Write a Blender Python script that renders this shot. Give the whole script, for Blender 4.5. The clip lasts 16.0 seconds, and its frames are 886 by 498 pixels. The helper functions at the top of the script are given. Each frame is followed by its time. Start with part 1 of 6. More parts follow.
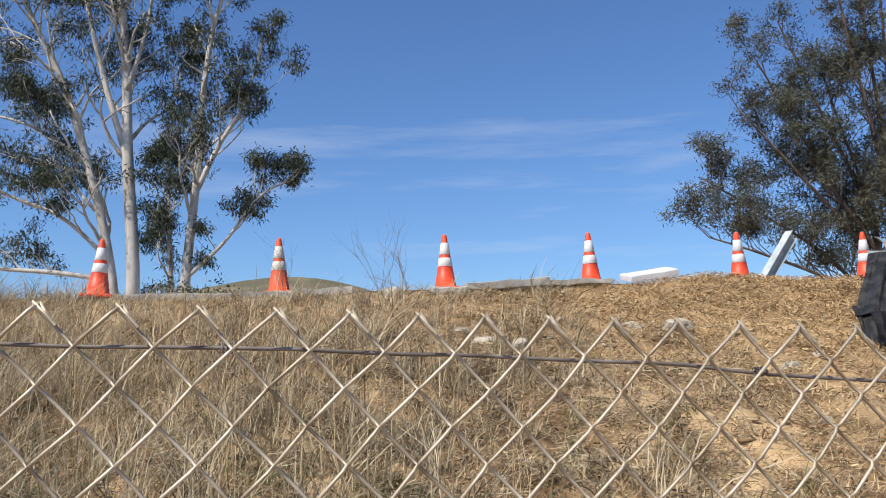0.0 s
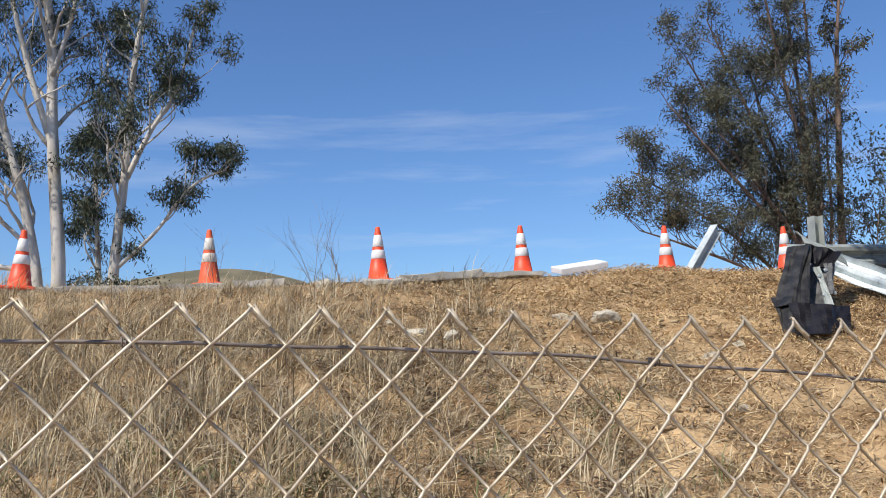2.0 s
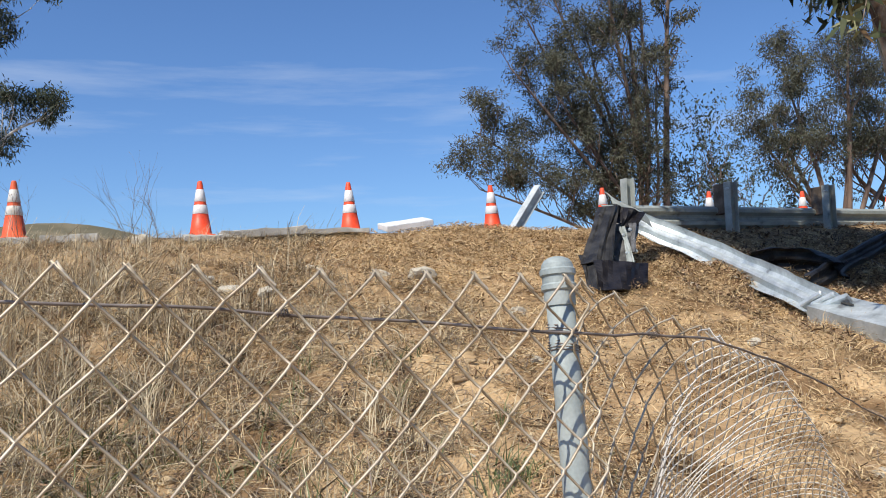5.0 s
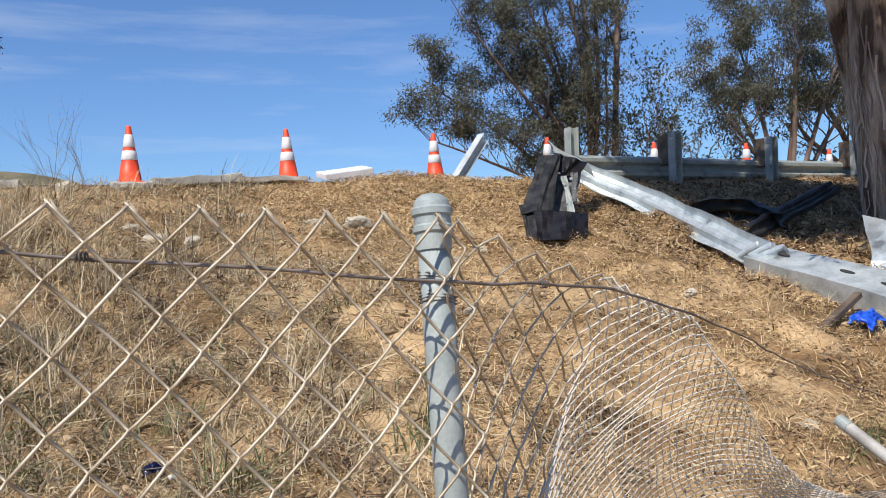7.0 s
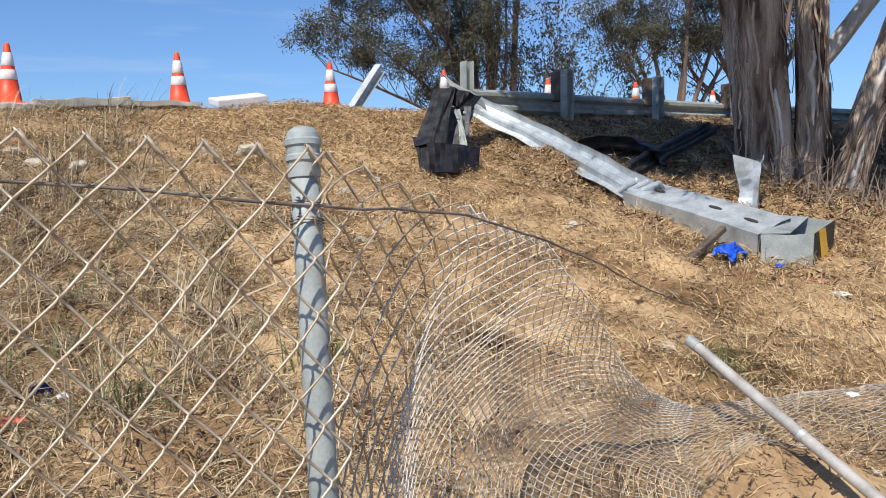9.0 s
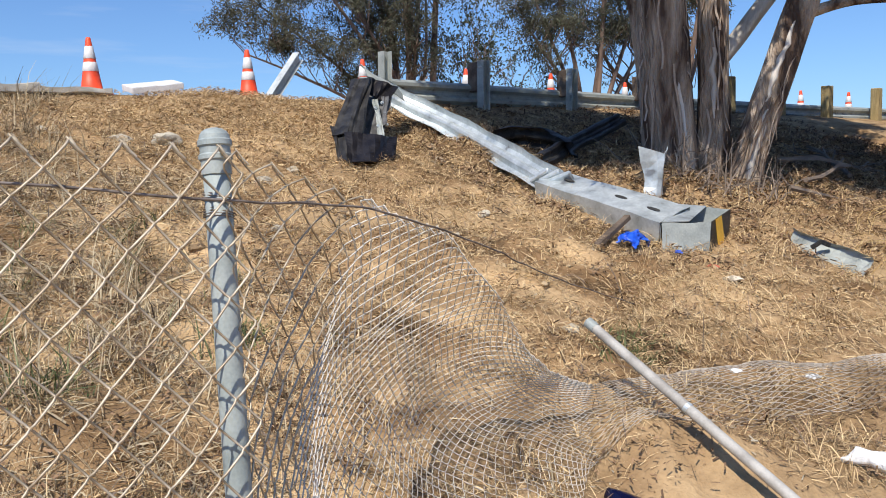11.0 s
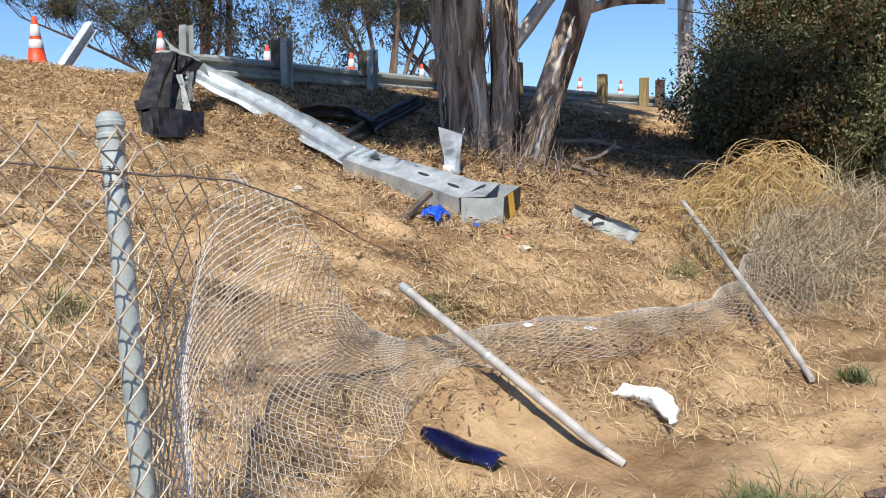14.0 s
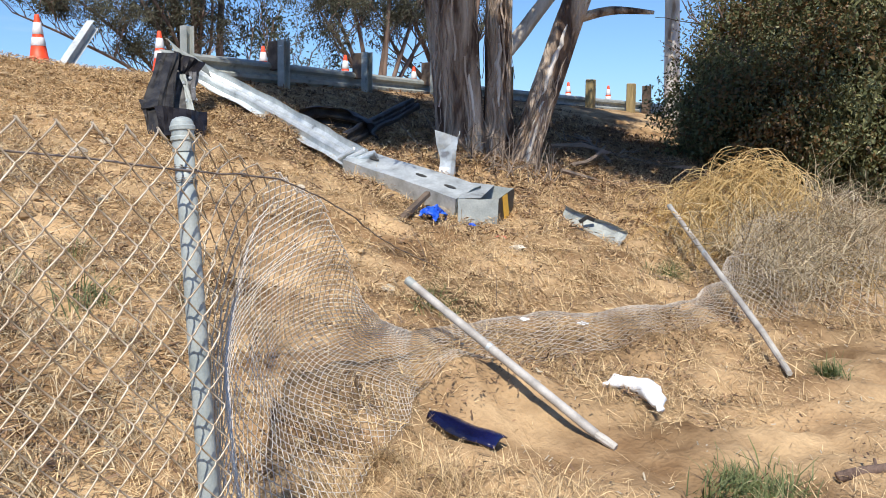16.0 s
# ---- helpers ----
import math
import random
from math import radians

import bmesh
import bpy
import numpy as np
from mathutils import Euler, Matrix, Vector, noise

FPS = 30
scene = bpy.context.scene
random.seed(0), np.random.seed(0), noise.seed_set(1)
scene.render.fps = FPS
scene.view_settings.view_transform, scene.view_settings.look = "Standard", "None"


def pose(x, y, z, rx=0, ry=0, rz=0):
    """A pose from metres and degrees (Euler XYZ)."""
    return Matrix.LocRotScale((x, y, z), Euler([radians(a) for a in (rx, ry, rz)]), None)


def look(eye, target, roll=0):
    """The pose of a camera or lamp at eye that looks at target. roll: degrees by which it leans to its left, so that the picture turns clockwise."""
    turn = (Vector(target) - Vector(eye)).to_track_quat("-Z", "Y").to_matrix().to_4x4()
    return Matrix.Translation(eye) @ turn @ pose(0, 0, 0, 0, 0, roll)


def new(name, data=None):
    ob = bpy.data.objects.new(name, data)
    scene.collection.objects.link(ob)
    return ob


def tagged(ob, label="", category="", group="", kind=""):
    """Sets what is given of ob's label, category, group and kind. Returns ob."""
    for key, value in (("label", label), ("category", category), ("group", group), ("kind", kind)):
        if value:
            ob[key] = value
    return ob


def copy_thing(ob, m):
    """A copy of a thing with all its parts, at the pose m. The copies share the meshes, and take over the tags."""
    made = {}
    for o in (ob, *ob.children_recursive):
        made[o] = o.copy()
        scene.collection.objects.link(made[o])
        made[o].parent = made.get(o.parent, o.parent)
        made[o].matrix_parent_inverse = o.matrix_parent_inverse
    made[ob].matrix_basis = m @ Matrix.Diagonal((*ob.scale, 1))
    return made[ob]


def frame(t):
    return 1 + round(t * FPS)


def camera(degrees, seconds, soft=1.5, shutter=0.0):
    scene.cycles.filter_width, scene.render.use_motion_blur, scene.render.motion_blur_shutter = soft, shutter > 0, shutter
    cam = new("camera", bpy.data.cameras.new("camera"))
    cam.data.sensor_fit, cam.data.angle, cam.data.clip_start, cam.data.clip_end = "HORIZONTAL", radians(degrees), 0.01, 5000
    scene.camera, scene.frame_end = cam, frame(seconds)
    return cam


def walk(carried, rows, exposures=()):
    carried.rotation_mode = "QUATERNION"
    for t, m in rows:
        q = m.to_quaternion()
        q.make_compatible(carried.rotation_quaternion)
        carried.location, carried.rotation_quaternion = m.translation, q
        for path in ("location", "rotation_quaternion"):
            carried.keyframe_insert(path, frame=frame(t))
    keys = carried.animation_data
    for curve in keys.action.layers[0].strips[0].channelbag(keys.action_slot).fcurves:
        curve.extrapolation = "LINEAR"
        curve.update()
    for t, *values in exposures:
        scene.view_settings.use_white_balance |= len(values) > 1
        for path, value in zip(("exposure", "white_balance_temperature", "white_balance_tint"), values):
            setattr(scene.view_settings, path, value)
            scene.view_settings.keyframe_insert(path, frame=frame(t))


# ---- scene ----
cam = camera(54.2, 16.0, soft=0.95)
PATH = [
    (0, (-0.151, 0.092, 1.827), (-0.123, 2.071, 2.119), -1.6),
    (0.5, (-0.156, 0.087, 1.827), (-0.107, 2.067, 2.101), -1.8),
    (1, (-0.162, 0.082, 1.826), (-0.067, 2.062, 2.089), -1.9),
    (1.5, (-0.159, 0.077, 1.826), (-0.018, 2.054, 2.094), -2.0),
    (2, (-0.107, 0.066, 1.826), (0.066, 2.04, 2.095), -2.0),
    (2.5, (-0.039, 0.035, 1.829), (0.154, 2.008, 2.092), -1.9),
    (3, (0.031, 0.003, 1.827), (0.24, 1.976, 2.074), -2.1),
    (3.5, (0.094, -0.008, 1.823), (0.356, 1.962, 2.047), -2.3),
    (4, (0.15, -0.005, 1.814), (0.487, 1.956, 2.012), -2.6),
    (4.5, (0.189, -0.009, 1.81), (0.604, 1.938, 1.993), -2.7),
    (5, (0.21, -0.012, 1.805), (0.714, 1.917, 1.963), -2.5),
    (5.2, (0.216, -0.011, 1.801), (0.75, 1.911, 1.946), -2.4),
    (7.3, (0.412, 0.159, 1.791), (1.048, 2.056, 1.811), -2.4),
    (7.5, (0.408, 0.149, 1.791), (1.077, 2.034, 1.795), -2.2),
    (8, (0.378, 0.11, 1.782), (1.147, 1.955, 1.723), -1.6),
    (8.2, (0.363, 0.084, 1.781), (1.161, 1.916, 1.691), -1.7),
    (10.3, (0.47, -0.163, 1.79), (1.308, 1.648, 1.65), -1.3),
    (10.5, (0.446, -0.173, 1.793), (1.334, 1.614, 1.654), -1.3),
    (11, (0.362, -0.207, 1.796), (1.338, 1.532, 1.639), -1.3),
    (11.5, (0.305, -0.245, 1.795), (1.346, 1.455, 1.62), -1.2),
    (12, (0.285, -0.299, 1.798), (1.386, 1.362, 1.631), -0.8),
    (12.5, (0.28, -0.394, 1.804), (1.412, 1.244, 1.612), -0.6),
    (13, (0.263, -0.447, 1.812), (1.451, 1.147, 1.595), -0.8),
    (13.5, (0.151, -0.463, 1.809), (1.452, 1.041, 1.599), -0.8),
    (14, (0.025, -0.478, 1.802), (1.375, 0.982, 1.585), -0.6),
    (14.5, (-0.042, -0.499, 1.803), (1.312, 0.958, 1.59), -0.4),
    (15, (-0.093, -0.583, 1.81), (1.241, 0.89, 1.585), 0.1),
    (15.5, (-0.159, -0.64, 1.823), (1.159, 0.845, 1.587), 0.2),
    (16, (-0.252, -0.615, 1.81), (1.125, 0.82, 1.596), 0.3),
]
walk(cam, [(t, look(eye, target, roll)) for t, eye, target, roll in PATH], exposures=((0.0, 0.13, 6500, 10), (5.0, 0.13, 6500, 10), (8.0, 0.13, 6500, 11), (11.0, 0.15, 6500, 11.5), (14.0, 0.29, 6500, 11.5), (16.0, 0.33, 6500, 11.5)))

# ---- light ----
SUN_DIR = Vector((-0.45, -0.42, 0.79)).normalized()      # towards the sun
sun = new("sun", bpy.data.lights.new("sun", "SUN"))
sun.data.energy, sun.data.angle, sun.data.color = 4.8, radians(0.53), (1.0, 0.926, 0.81)
sun.matrix_world = look((0, 0, 30), Vector((0, 0, 30)) - SUN_DIR)
world = bpy.data.worlds.new("sky")
scene.world = world
world.use_nodes = True
wn, wl = world.node_tree.nodes, world.node_tree.links
wn.clear()
sky = wn.new("ShaderNodeTexSky")
sky.sky_type, sky.sun_disc = "NISHITA", False
sky.sun_elevation = math.asin(SUN_DIR.z)
sky.sun_rotation = math.atan2(SUN_DIR.x, SUN_DIR.y)
sky.altitude, sky.air_density, sky.dust_density, sky.ozone_density = 200, 1.0, 0.6, 2.2
co = wn.new("ShaderNodeTexCoord")
mp = wn.new("ShaderNodeMapping")
mp.inputs["Scale"].default_value = (1.2, 1.2, 11.0)
mp.inputs["Rotation"].default_value = (radians(3), radians(-3), 0)
wl.new(co.outputs["Generated"], mp.inputs["Vector"])
cn = wn.new("ShaderNodeTexNoise")
cn.inputs["Scale"].default_value, cn.inputs["Detail"].default_value, cn.inputs["Roughness"].default_value = 1.7, 7, 0.6
wl.new(mp.outputs["Vector"], cn.inputs["Vector"])
cr = wn.new("ShaderNodeValToRGB")
cr.color_ramp.elements[0].position, cr.color_ramp.elements[0].color = 0.56, (0, 0, 0, 1)
cr.color_ramp.elements[1].position, cr.color_ramp.elements[1].color = 0.85, (0.42, 0.42, 0.42, 1)
wl.new(cn.outputs["Fac"], cr.inputs["Fac"])
cm = wn.new("ShaderNodeMixRGB")
cm.inputs["Color2"].default_value = (6.5, 7.2, 8.2, 1)
wl.new(cr.outputs["Color"], cm.inputs["Fac"])
tint = wn.new("ShaderNodeMixRGB")
tint.blend_type = "MULTIPLY"
tint.inputs["Fac"].default_value, tint.inputs["Color2"].default_value = 1.0, (0.68, 0.92, 1.24, 1)
wl.new(sky.outputs["Color"], tint.inputs["Color1"])
wl.new(tint.outputs["Color"], cm.inputs["Color1"])
bg = wn.new("ShaderNodeBackground")
bg.inputs["Strength"].default_value = 0.104
wl.new(cm.outputs["Color"], bg.inputs["Color"])
wo = wn.new("ShaderNodeOutputWorld")
wl.new(bg.outputs["Background"], wo.inputs["Surface"])



# ---- materials ----
def mat(name, c1, c2, scale=8.0, rough=0.8, metal=0.0, bump=0.3, fine=60.0, dark=None, island=0.0, objrand=0.0,
        streak=None, spec=0.5, relief=0.02, translucent=0.0, patchy=False):
    """Two colours mixed by coarse noise, a fine grain over them, relief from both."""
    m = bpy.data.materials.new(name)
    m.use_nodes = True
    n, l = m.node_tree.nodes, m.node_tree.links
    b = n["Principled BSDF"]
    tc = n.new("ShaderNodeTexCoord")
    src = tc.outputs["Object"]
    if streak:
        k = n.new("ShaderNodeMapping")
        k.inputs["Scale"].default_value = streak
        l.new(src, k.inputs["Vector"])
        src = k.outputs["Vector"]
    big = n.new("ShaderNodeTexNoise")
    big.inputs["Scale"].default_value, big.inputs["Detail"].default_value = scale, 5
    small = n.new("ShaderNodeTexNoise")
    small.inputs["Scale"].default_value, small.inputs["Detail"].default_value = fine, 3
    l.new(src, big.inputs["Vector"])
    l.new(src, small.inputs["Vector"])
    r = n.new("ShaderNodeValToRGB")
    e = r.color_ramp.elements
    e[0].position, e[0].color = (0.47 if patchy else 0.36), (*c1, 1)
    e[1].position, e[1].color = 0.64, (*c2, 1)
    if dark:
        d = e.new(0.41 if patchy else 0.27)
        d.color = (*dark, 1)
    fac = big.outputs["Fac"]
    if island or objrand:
        g = n.new("ShaderNodeNewGeometry") if island else n.new("ShaderNodeObjectInfo")
        rnd = g.outputs["Random Per Island"] if island else g.outputs["Random"]
        a = n.new("ShaderNodeMix")
        a.inputs[0].default_value = island or objrand
        l.new(fac, a.inputs[2])
        sc = n.new("ShaderNodeMapRange")
        sc.inputs["To Min"].default_value, sc.inputs["To Max"].default_value = 0.25, 0.75
        l.new(rnd, sc.inputs["Value"])
        l.new(sc.outputs["Result"], a.inputs[3])
        fac = a.outputs[0]
    l.new(fac, r.inputs["Fac"])
    v = n.new("ShaderNodeMapRange")
    v.inputs["To Min"].default_value, v.inputs["To Max"].default_value = 0.78, 1.2
    l.new(small.outputs["Fac"], v.inputs["Value"])
    mul = n.new("ShaderNodeMixRGB")
    mul.blend_type = "MULTIPLY"
    mul.inputs["Fac"].default_value = 1.0
    l.new(r.outputs["Color"], mul.inputs["Color1"])
    l.new(v.outputs["Result"], mul.inputs["Color2"])
    l.new(mul.outputs["Color"], b.inputs["Base Color"])
    rr = n.new("ShaderNodeMapRange")
    rr.inputs["To Min"].default_value, rr.inputs["To Max"].default_value = max(0.05, rough - 0.12), min(1.0, rough + 0.12)
    l.new(big.outputs["Fac"], rr.inputs["Value"])
    l.new(rr.outputs["Result"], b.inputs["Roughness"])
    b.inputs["Metallic"].default_value = metal
    b.inputs["Specular IOR Level"].default_value = spec
    if bump:
        add = n.new("ShaderNodeMath")
        l.new(big.outputs["Fac"], add.inputs[0])
        l.new(small.outputs["Fac"], add.inputs[1])
        bp = n.new("ShaderNodeBump")
        bp.inputs["Strength"].default_value, bp.inputs["Distance"].default_value = bump, relief
        l.new(add.outputs["Value"], bp.inputs["Height"])
        l.new(bp.outputs["Normal"], b.inputs["Normal"])
    if translucent:
        t = n.new("ShaderNodeBsdfTranslucent")
        l.new(mul.outputs["Color"], t.inputs["Color"])
        mx = n.new("ShaderNodeMixShader")
        mx.inputs["Fac"].default_value = translucent
        l.new(b.outputs["BSDF"], mx.inputs[1])
        l.new(t.outputs["BSDF"], mx.inputs[2])
        l.new(mx.outputs["Shader"], n["Material Output"].inputs["Surface"])
    return m


M = {}
M["ground"] = mat("dry_soil", (0.23, 0.142, 0.072), (0.53, 0.375, 0.208), 1.7, 0.95, bump=0.7, fine=38, dark=(0.11, 0.072, 0.04), spec=0.1, relief=0.018)
M["asphalt"] = mat("asphalt", (0.055, 0.055, 0.058), (0.10, 0.098, 0.095), 2.0, 0.9, bump=0.5, fine=140, relief=0.006)
M["concrete"] = mat("old_concrete", (0.36, 0.34, 0.30), (0.50, 0.48, 0.43), 5, 0.9, bump=0.6, fine=90, dark=(0.22, 0.21, 0.18), relief=0.01)
M["rock"] = mat("pale_rock", (0.42, 0.37, 0.28), (0.58, 0.53, 0.43), 9, 0.9, bump=0.7, fine=70, objrand=0.5)
M["clod"] = mat("earth_clod", (0.30, 0.21, 0.12), (0.52, 0.40, 0.25), 12, 0.95, bump=0.7, fine=60, island=0.6, dark=(0.18, 0.12, 0.07), spec=0.1)
M["orange"] = mat("cone_orange", (0.80, 0.070, 0.022), (0.88, 0.10, 0.03), 5, 0.5, bump=0.1, fine=60, dark=(0.62, 0.07, 0.03))
M["collar"] = mat("reflective_white", (0.74, 0.72, 0.70), (0.84, 0.83, 0.82), 7, 0.42, bump=0.08, fine=120)
M["dirty_collar"] = mat("dirty_reflective", (0.55, 0.50, 0.42), (0.76, 0.73, 0.68), 7, 0.5, bump=0.08, fine=120)
M["dirty_orange"] = mat("dirty_cone_orange", (0.60, 0.085, 0.025), (0.78, 0.12, 0.035), 6, 0.6, bump=0.1, fine=60)
# colour for the shaded inside of slots and bolt holes
M["hole_black"] = mat("painted_hole_black", (0.02, 0.02, 0.02), (0.04, 0.04, 0.038), 9, 0.8, bump=0.2)
M["galv"] = mat("galvanised_steel", (0.42, 0.47, 0.49), (0.60, 0.655, 0.675), 7, 0.45, metal=0.45, bump=0.25, fine=40, dark=(0.22, 0.23, 0.24), relief=0.006)
M["pale_galv"] = mat("pale_galvanised_steel", (0.47, 0.52, 0.52), (0.62, 0.66, 0.66), 7, 0.5, metal=0.15, bump=0.2, fine=50, dark=(0.38, 0.40, 0.41), relief=0.004)
M["galv_dull"] = mat("weathered_galvanised_steel", (0.27, 0.30, 0.285), (0.39, 0.42, 0.40), 6, 0.65, metal=0.2, bump=0.2, fine=70, dark=(0.12, 0.12, 0.11), relief=0.005)
# steel darkened in colour for rail faces in shade; also plain black parts
M["dark_steel"] = mat("near_black_steel", (0.018, 0.017, 0.016), (0.055, 0.053, 0.05), 8, 0.5, metal=0.3, bump=0.4, fine=50, dark=(0.07, 0.065, 0.06), relief=0.01)
# black that stands for shade under the folded rail end
M["shade_black"] = mat("shade_black_steel", (0.005, 0.004, 0.005), (0.016, 0.014, 0.016), 8, 0.45, metal=0.2, bump=0.4, fine=50, relief=0.01)
# galvanised steel greyed down for the shaded hollow of the fold
M["dim_steel"] = mat("dim_grey_steel", (0.08, 0.08, 0.08), (0.20, 0.20, 0.20), 9, 0.5, metal=0.3, bump=0.3, fine=50, relief=0.006)
M["pipe"] = mat("dull_zinc_pipe", (0.31, 0.295, 0.27), (0.47, 0.455, 0.42), 9, 0.7, metal=0.1, bump=0.2, fine=110, dark=(0.26, 0.24, 0.21), relief=0.003)
M["post"] = mat("painted_steel_pipe", (0.27, 0.315, 0.31), (0.38, 0.425, 0.415), 9, 0.62, metal=0.08, bump=0.12, fine=150, dark=(0.20, 0.24, 0.24), relief=0.003)
M["wire"] = mat("galvanised_wire", (0.36, 0.29, 0.20), (0.60, 0.52, 0.40), 14, 0.5, metal=0.35, bump=0.0, fine=200, dark=(0.22, 0.17, 0.12))
# paler copy of the fence wire, sunlit brightness put into its colour
M["wire_lit"] = mat("sunlit_wire", (0.50, 0.46, 0.40), (0.76, 0.72, 0.65), 2.2, 0.55, metal=0.12, bump=0.0, fine=200, dark=(0.18, 0.15, 0.12))
M["wire_dull"] = mat("soiled_wire", (0.34, 0.29, 0.23), (0.60, 0.54, 0.46), 3.0, 0.6, metal=0.12, bump=0.0, fine=200, dark=(0.17, 0.13, 0.10))
M["rust_wire"] = mat("dark_tie_wire", (0.14, 0.115, 0.10), (0.30, 0.26, 0.23), 20, 0.7, metal=0.4, bump=0.0, fine=100)
M["bark_white"] = mat("pale_gum_bark", (0.46, 0.42, 0.36), (0.66, 0.62, 0.56), 1.4, 0.85, bump=0.4, fine=16, dark=(0.22, 0.16, 0.11), streak=(3, 3, 0.6), relief=0.02)
M["bark_near"] = mat("peeling_gum_bark", (0.27, 0.20, 0.145), (0.56, 0.46, 0.36), 1.5, 0.95, bump=1.0, fine=13, dark=(0.095, 0.060, 0.042), patchy=True, streak=(3.6, 3.6, 0.75), relief=0.06)
M["bark_strip"] = mat("loose_bark", (0.20, 0.145, 0.105), (0.46, 0.37, 0.29), 3, 0.9, bump=0.3, fine=30, island=0.8, dark=(0.09, 0.06, 0.045))
M["bark_dark"] = mat("brown_gum_bark", (0.10, 0.065, 0.05), (0.24, 0.17, 0.13), 2.0, 0.9, bump=0.6, fine=20, dark=(0.10, 0.06, 0.045), streak=(3, 3, 0.6), relief=0.03)
M["leaf_a"] = mat("gum_leaf", (0.026, 0.036, 0.024), (0.10, 0.118, 0.070), 3, 0.6, spec=0.3, bump=0.0, island=0.75, translucent=0.12)
M["leaf_b"] = mat("dull_gum_leaf", (0.050, 0.052, 0.036), (0.15, 0.15, 0.098), 1.2, 0.6, spec=0.3, bump=0.0, island=0.65, dark=(0.085, 0.058, 0.040), translucent=0.15)
M["leaf_c"] = mat("bush_leaf", (0.050, 0.068, 0.030), (0.25, 0.255, 0.115), 0.9, 0.5, spec=0.4, bump=0.0, island=0.45, patchy=True, dark=(0.17, 0.105, 0.045), translucent=0.18)
M["grass"] = mat("tall_dry_grass", (0.17, 0.125, 0.07), (0.66, 0.56, 0.38), 1.0, 0.7, bump=0.0, island=0.75, dark=(0.16, 0.11, 0.06), translucent=0.3, spec=0.3)
M["straw"] = mat("straw", (0.31, 0.205, 0.105), (0.78, 0.60, 0.345), 1.2, 0.65, bump=0.0, island=0.8, dark=(0.16, 0.105, 0.05), translucent=0.15, spec=0.35)
M["gold"] = mat("golden_straw", (0.48, 0.31, 0.11), (0.70, 0.52, 0.24), 2, 0.6, bump=0.0, island=0.8, translucent=0.2)
M["chips"] = mat("wood_chips", (0.33, 0.21, 0.10), (0.68, 0.50, 0.27), 2, 0.8, bump=0.0, island=0.85, dark=(0.15, 0.095, 0.045))
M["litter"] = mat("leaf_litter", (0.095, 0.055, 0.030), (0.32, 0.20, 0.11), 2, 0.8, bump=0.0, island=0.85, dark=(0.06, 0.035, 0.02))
M["green"] = mat("green_grass", (0.07, 0.10, 0.03), (0.20, 0.23, 0.09), 2, 0.6, bump=0.0, island=0.8, translucent=0.3)
M["twig"] = mat("grey_twig", (0.10, 0.075, 0.055), (0.24, 0.19, 0.15), 5, 0.9, bump=0.0, island=0.7)
M["wood"] = mat("weathered_post_wood", (0.26, 0.20, 0.09), (0.40, 0.31, 0.15), 4, 0.9, bump=0.6, fine=40, streak=(4, 4, 0.8), dark=(0.14, 0.10, 0.05))
M["wood_dark"] = mat("old_brown_wood", (0.07, 0.05, 0.035), (0.16, 0.12, 0.09), 6, 0.9, bump=0.5, fine=40)
M["blue"] = mat("blue_plastic", (0.01, 0.07, 0.55), (0.03, 0.16, 0.80), 9, 0.4, bump=0.3, fine=40)
M["navy"] = mat("navy_paint", (0.004, 0.005, 0.026), (0.008, 0.010, 0.058), 5, 0.18, bump=0.08, fine=40, dark=(0.03, 0.03, 0.035))
M["white"] = mat("white_cloth", (0.66, 0.68, 0.68), (0.84, 0.85, 0.85), 6, 0.8, bump=0.3, fine=60)
M["white_panel"] = mat("white_panel", (0.74, 0.75, 0.76), (0.84, 0.85, 0.86), 3, 0.5, bump=0.1, fine=60)
M["paper"] = mat("pale_card", (0.62, 0.53, 0.40), (0.76, 0.69, 0.57), 7, 0.85, bump=0.3, fine=60)
M["amber"] = mat("reflective_amber", (0.75, 0.42, 0.04), (0.85, 0.52, 0.07), 7, 0.5, bump=0.1)
M["red"] = mat("red_plastic", (0.45, 0.08, 0.05), (0.60, 0.16, 0.10), 9, 0.6, bump=0.2)


